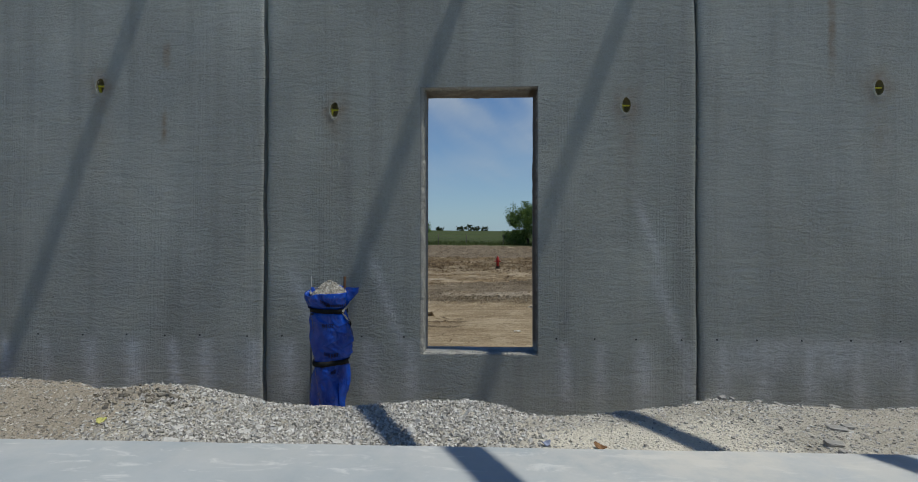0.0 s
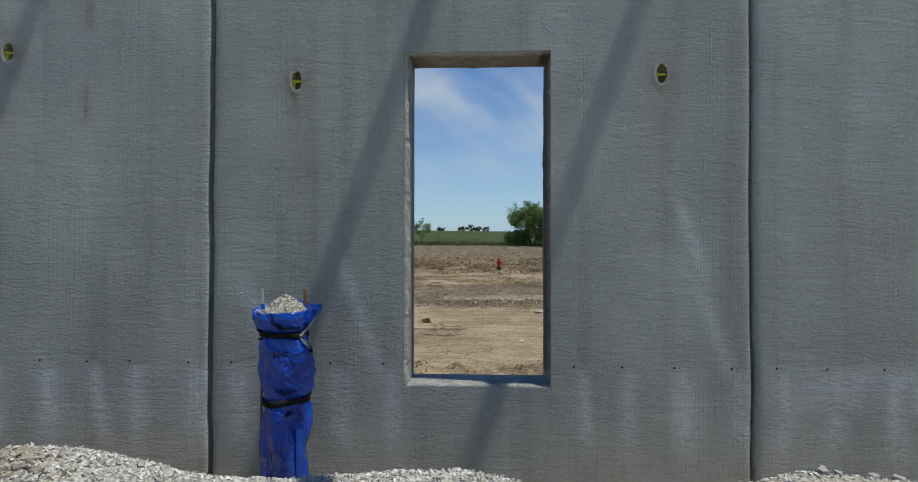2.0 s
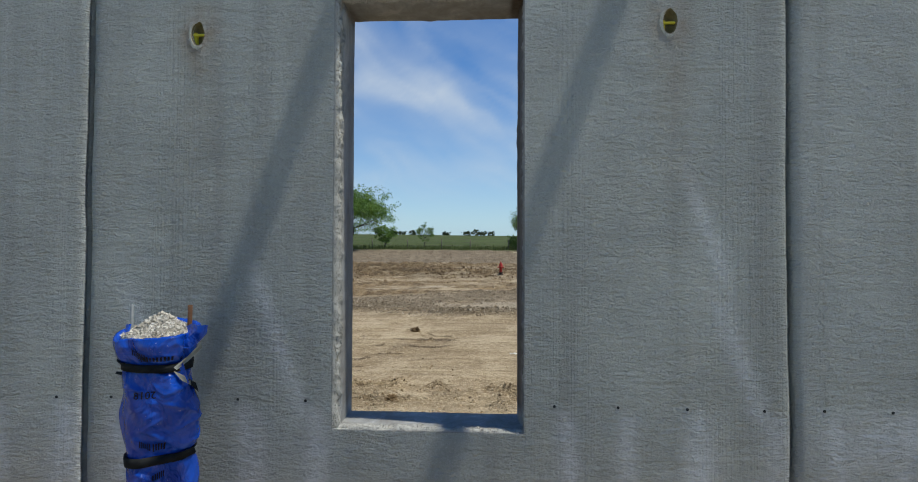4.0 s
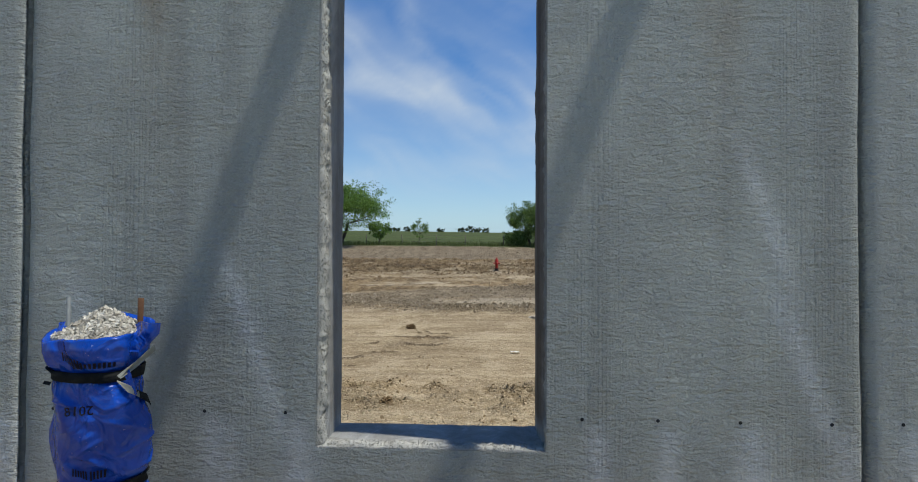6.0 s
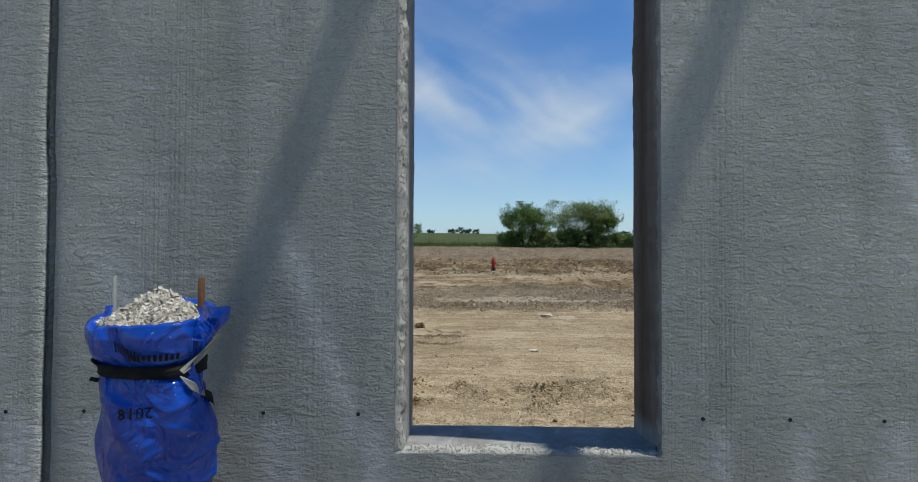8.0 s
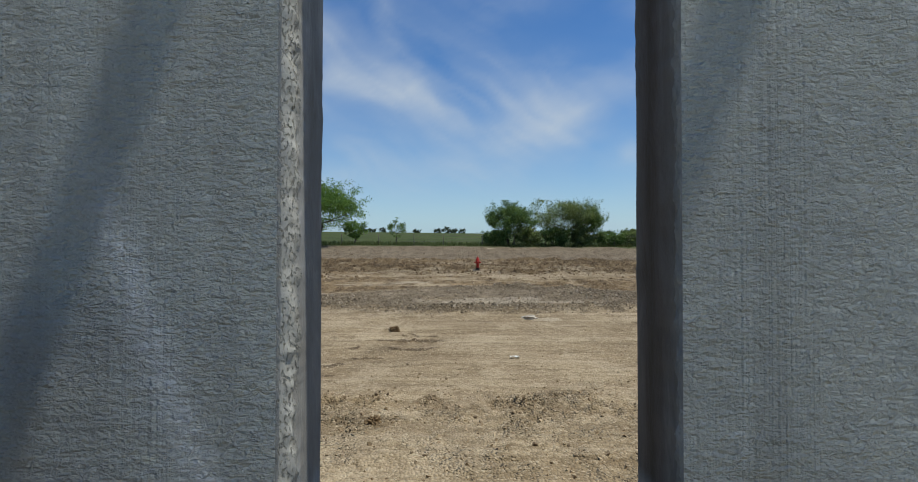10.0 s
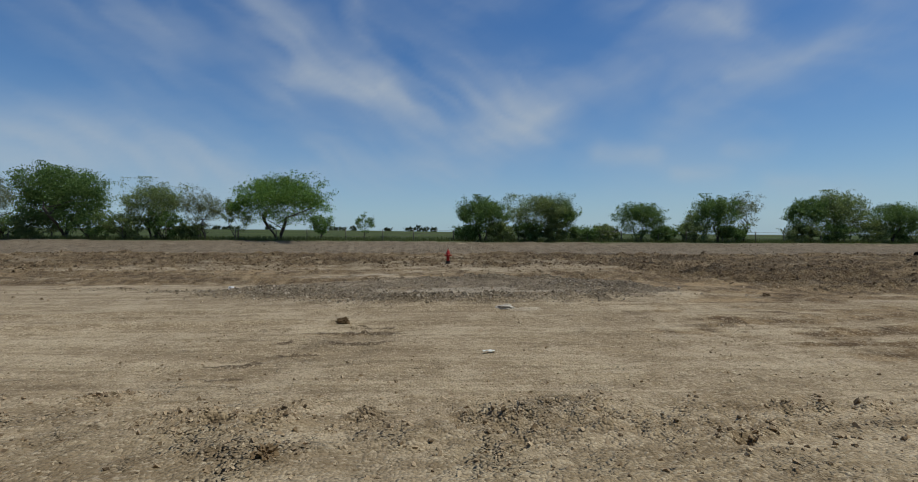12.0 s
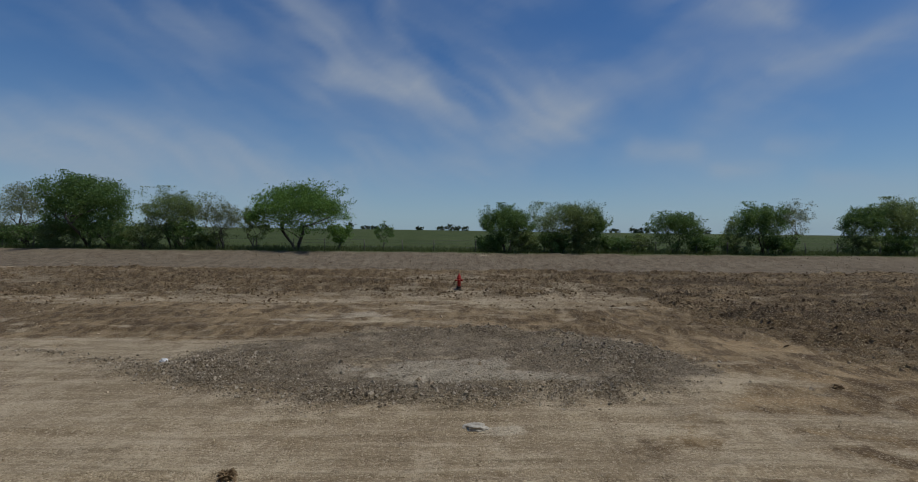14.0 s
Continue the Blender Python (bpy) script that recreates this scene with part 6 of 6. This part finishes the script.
def strip_stone(x, y, size, turn, tip, material, label, name="stone", category="stone", seed=0):
    """A broken block with bevelled arrises, bedded in the gravel."""
    bm = bmesh.new()
    bmesh.ops.create_cube(bm, size=2)
    bmesh.ops.subdivide_edges(bm, edges=bm.edges[:], cuts=2, use_grid_fill=True)
    for v in bm.verts:
        d = 1 - 0.16 * max(0.0, v.co.length - 1.05) + 0.3 * noise.noise(v.co * 0.9 + Vector((seed * 3.1, 0, 0))) + 0.12 * noise.noise(v.co * 3 + Vector((0, seed, 0)))
        v.co = Vector((v.co.x * size[0], v.co.y * size[1], v.co.z * size[2])) * d
    ob = new(name, bm_mesh(name, bm, material))
    ob.matrix_world = pose(x, y, float(gravel_z(x, y)) + size[2] * 0.55, tip, tip * 0.4, turn)
    tagged(ob, label, category)


PALE_BLOCK = plain("limestone_block", (0.4, 0.378, 0.335), (0.58, 0.558, 0.515), 25, 0.92, bump=0.6, dist=0.006)
GREY_BLOCK = plain("grey_block", (0.24, 0.225, 0.195), (0.38, 0.36, 0.32), 25, 0.92, bump=0.6, dist=0.006)
for k, (x, y, a, c, d, turn, tip) in enumerate([(-1.29, 2.2, 0.034, 0.024, 0.008, 20, 28), (-1.06, 2.39, 0.03, 0.014, 0.008, 35, 20), (-1.03, 2.45, 0.02, 0.015, 0.008, -20, 25), (-0.6, 2.29, 0.025, 0.014, 0.007, 12, 18), (-0.66, 2.12, 0.03, 0.009, 0.007, 14, 10), (-1.35, 2.35, 0.022, 0.016, 0.009, 60, 15), (-0.3, 2.4, 0.02, 0.015, 0.009, 20, 25), (1.18, 2.21, 0.034, 0.02, 0.014, -30, 15)]):
    strip_stone(x, y, (a, c, d), turn, tip, PALE_BLOCK, "flat pale limestone shard lying on loose gravel", seed=k)
for k, (x, y, a, c, d, turn, tip) in enumerate([(1.3, 2.86, 0.018, 0.015, 0.013, 20, 10), (1.35, 2.85, 0.014, 0.012, 0.012, 50, 10), (1.32, 2.89, 0.013, 0.012, 0.018, 70, 10), (1.5, 2.88, 0.018, 0.013, 0.01, 10, 8), (1.63, 2.93, 0.02, 0.018, 0.014, 40, 8), (1.92, 2.92, 0.026, 0.02, 0.012, 30, 8), (1.63, 2.47, 0.04, 0.02, 0.009, -12, 12), (1.7, 2.5, 0.026, 0.018, 0.008, 8, 10), (1.49, 2.28, 0.035, 0.016, 0.01, -15, 14), (1.47, 2.2, 0.014, 0.012, 0.01, 30, 8), (0.88, 2.22, 0.024, 0.014, 0.01, -40, 15), (1.27, 2.2, 0.014, 0.012, 0.01, 0, 8), (0.8, 2.26, 0.014, 0.01, 0.006, 12, 5), (0.0, 2.26, 0.014, 0.01, 0.008, 12, 5)]):
    strip_stone(x, y, (a, c, d), turn, tip, GREY_BLOCK, "grey broken stone bedded in limestone chips", seed=20 + k)
rng = np.random.default_rng(57)
for k in range(14):
    x, y = -1.7 + rng.normal(0, 0.13), 2.68 + rng.normal(0, 0.06)
    s = rng.uniform(0.008, 0.016)
    strip_stone(x, y, (s * 1.3, s, s * 0.55), rng.uniform(0, 180), rng.uniform(5, 35), CRUST_ONE, "dark broken lump of dirt crust on the gravel heap", "dirt_clod", "dirt clod", seed=40 + k)
strip_gravel(900, 504, (-2.1, -1.3), lambda x, y: np.exp(-(((x + 1.7) / 0.2) ** 2 + ((y - 2.68) / 0.1) ** 2)), 0.004, 0.014, 1.6, CRUST, "dark crumbs of broken dirt crust", 0.7, 0.6)


def litter(x, y, w, d, turn, lift, material, label):
    """A thin curled scrap lying on the strip."""
    bm = bmesh.new()
    bmesh.ops.create_grid(bm, x_segments=8, y_segments=4, size=0.5)
    for v in bm.verts:
        taper = 1 - 0.7 * abs(v.co.x * 2) ** 3
        v.co = Vector((v.co.x * w, v.co.y * d * taper, lift * (v.co.x * 2) ** 2 + 0.006 * noise.noise(Vector((v.co.x * 5, v.co.y * 5, x * 7)))))
    bmesh.ops.solidify(bm, geom=bm.faces[:], thickness=0.003)
    ob = new("scrap", bm_mesh("scrap", bm, material))
    ob.matrix_world = pose(x, y, float(gravel_z(x, y)) + 0.012, 14, 0, turn)
    tagged(ob, label, "scrap")


litter(-1.69, 2.33, 0.04, 0.045, 10, 0.01, plain("yellow_scrap", (0.4, 0.38, 0.1), (0.52, 0.49, 0.17), 30, 0.7), "crumpled yellow scrap on fine gravel")
litter(0.55, 2.37, 0.07, 0.03, -55, 0.012, plain("leaf_brown", (0.16, 0.075, 0.028), (0.3, 0.17, 0.08), 40, 0.8), "dry curled brown leaf on pale sand")
litter(0.31, 2.39, 0.045, 0.03, 30, 0.014, plain("blue_grey_scrap", (0.16, 0.19, 0.28), (0.34, 0.37, 0.46), 60, 0.6), "small blue-grey scrap of film on pale sand")
litter(-0.02, 2.13, 0.07, 0.016, -5, 0.006, plain("stick_brown", (0.12, 0.075, 0.04), (0.22, 0.15, 0.09), 40, 0.85), "short brown splinter of wood on pale sand")

# the stones that lie nearest, one by one
def loose_pieces(name, parent, count, seed, xr, yr, top, smin, smax, material):
    rng = np.random.default_rng(seed)
    shapes = []
    for k in range(14):
        if name == "stone":
            v, f = chip_shape(rng) * np.array([1.0, 0.85, 0.75]), CHIP_F
        else:
            v, f = stone_shape(rng, 0.32) * np.array([1.0, rng.uniform(0.7, 1.0), rng.uniform(0.55, 0.85)]), ICO_F
        shapes.append(mesh_from(name, v, f, material))
    for k in range(count):
        x, y = rng.uniform(*xr), rng.uniform(*yr)
        r = smin + (smax - smin) * rng.uniform(0, 1) ** 2
        ob = new(name, shapes[int(rng.integers(0, 14))])
        ob.parent = parent
        ob.matrix_local = pose(x, y, float(top(x, y)) + r * 0.3, rng.normal(0, 14), rng.normal(0, 14), rng.uniform(0, 360)) @ Matrix.Diagonal((r, r, r, 1))


loose_pieces("stone", bpy.data.objects["gravel_bed"], 300, 511, (-1.6, 0.35), (EDGE + 0.05, 2.85), gravel_z, 0.009, 0.018, GRAVEL_ONE)
rng = np.random.default_rng(1)
loose_pieces("clod", bpy.data.objects["ground"], 130, 521, (-2.6, 3.2), (6.5, 8.2), ground_z, 0.008, 0.022, CLOD_ONE)

# ---- the sky's thin cloud, far behind everything ----
# azimuth and height of both ends, half-width (degrees) and density of each streak
CLOUDS = [(-23, 27, -13.5, 18.5, 2.2, 0.32), (-14, 18, -4, 15.5, 2.8, 0.75), (-5, 16, 11, 14, 3.8, 0.95), (-9, 24, -6.5, 18, 1.8, 0.3), (-50, 9.2, -34, 8.8, 2.6, 0.9), (-34, 8.8, -12, 6.2, 2.2, 0.8),
          (-38, 11.6, -34, 10.9, 0.9, 0.55), (28, 15, 44, 19, 2.6, 0.5), (19, 24.5, 30, 21.5, 1.7, 0.7), (13, 18, 23, 16.5, 1.9, 0.25), (21, 10.4, 26.5, 9.8, 1.0, 0.5), (28, 7.6, 31.5, 7.1, 0.9, 0.4),
          (32.5, 9.3, 37, 9, 0.9, 0.35), (36, 5.6, 42, 5.2, 1.1, 0.35), (-11, 9.5, 6, 8.5, 2.6, 0.38), (5, 27, 16, 30, 3, 0.3), (-40, 25, -28, 22, 4, 0.2)]


def cloud_backdrop():
    na, ne = 300, 130
    az = np.radians(np.linspace(-62, 62, na))
    el = np.radians(np.linspace(-2, 44, ne))
    A, E = np.meshgrid(az, el, indexing="ij")
    R = 2450.0
    V = np.stack([R * np.sin(A) * np.cos(E), R * np.cos(A) * np.cos(E), R * np.sin(E)], 2)
    ad, ed = np.degrees(A), np.degrees(E)
    wx = ad + 7 * fbm(ad * 0.08, ed * 0.1, 601, 4)
    wy = ed + 4 * fbm(ad * 0.08, ed * 0.1, 603, 4)
    u, v = wx * 0.87 - wy * 0.5, wx * 0.5 + wy * 0.87
    u2, v2 = wx * 0.9 + wy * 0.43, -wx * 0.43 + wy * 0.9
    streak = np.where(ad < 8, fbm(u * 0.05, v * 0.26, 605, 6), 0.5 * fbm(u2 * 0.05, v2 * 0.26, 606, 6)) * sstep(0, 6, np.abs(ad - 8)) + 0.35 * fbm(u * 0.16, v * 0.9, 609, 5)
    wisps = fbm(wx * 0.07, wy * 0.2, 607, 6)

    def ribbon(a0, e0, a1, e1, half):
        dx, dy = a1 - a0, e1 - e0
        t = np.clip(((wx - a0) * dx + (wy - e0) * dy) / (dx * dx + dy * dy), 0, 1)
        d = np.hypot(wx - a0 - t * dx, (wy - e0 - t * dy))
        return np.exp(-(d / half) ** 2)

    c = np.zeros_like(ad)
    for a0, e0, a1, e1, half, strength in CLOUDS:
        c = np.maximum(c, strength * ribbon(a0, e0, a1, e1, half)) + 0.15 * strength * ribbon(a0, e0, a1, e1, half * 1.8)
    d = 0.5 * np.clip(c, 0, 1) ** 0.8 * np.clip(0.72 + 1.9 * streak + 1.1 * wisps, 0.05, 1.5) + 0.35 * np.clip(wisps + 0.7 * streak + 0.06, 0, 1)
    haze = 0.75 * np.exp(-np.clip(ed - 1.5, 0, 90) / 6.0)
    me = mesh_from("cloud_backdrop", V.reshape(-1, 3), grid_faces(na, ne), None, True)
    attribute(me, "cloud", np.clip(d, 0, 0.9))
    attribute(me, "haze", haze)
    m = Mat("thin_cloud")
    tr = m.node("ShaderNodeBsdfTransparent")
    em = m.node("ShaderNodeEmission", Color=m.mix(m.math("DIVIDE", m.attr("cloud"), m.math("ADD", m.math("ADD", m.attr("cloud"), m.attr("haze")), 0.02)), (0.47, 0.7, 0.98), (0.82, 0.89, 1.0)), Strength=CLOUD_GLOW)
    fac = m.math("ADD", m.attr("cloud"), m.math("MULTIPLY", m.attr("haze"), m.math("SUBTRACT", 1.0, m.attr("cloud"))))
    mx = m.node("ShaderNodeMixShader", Fac=fac)
    m.t.links.new(tr.outputs[0], mx.inputs[1])
    m.t.links.new(em.outputs[0], mx.inputs[2])
    m.t.links.new(mx.outputs[0], m.t.nodes["Material Output"].inputs[0])
    me.materials.append(m.m)
    tagged(new("cloud_backdrop", me), "thin white cirrus streaks on a blue sky", "sky", kind="structure")


CLOUD_GLOW = 0.62
cloud_backdrop()
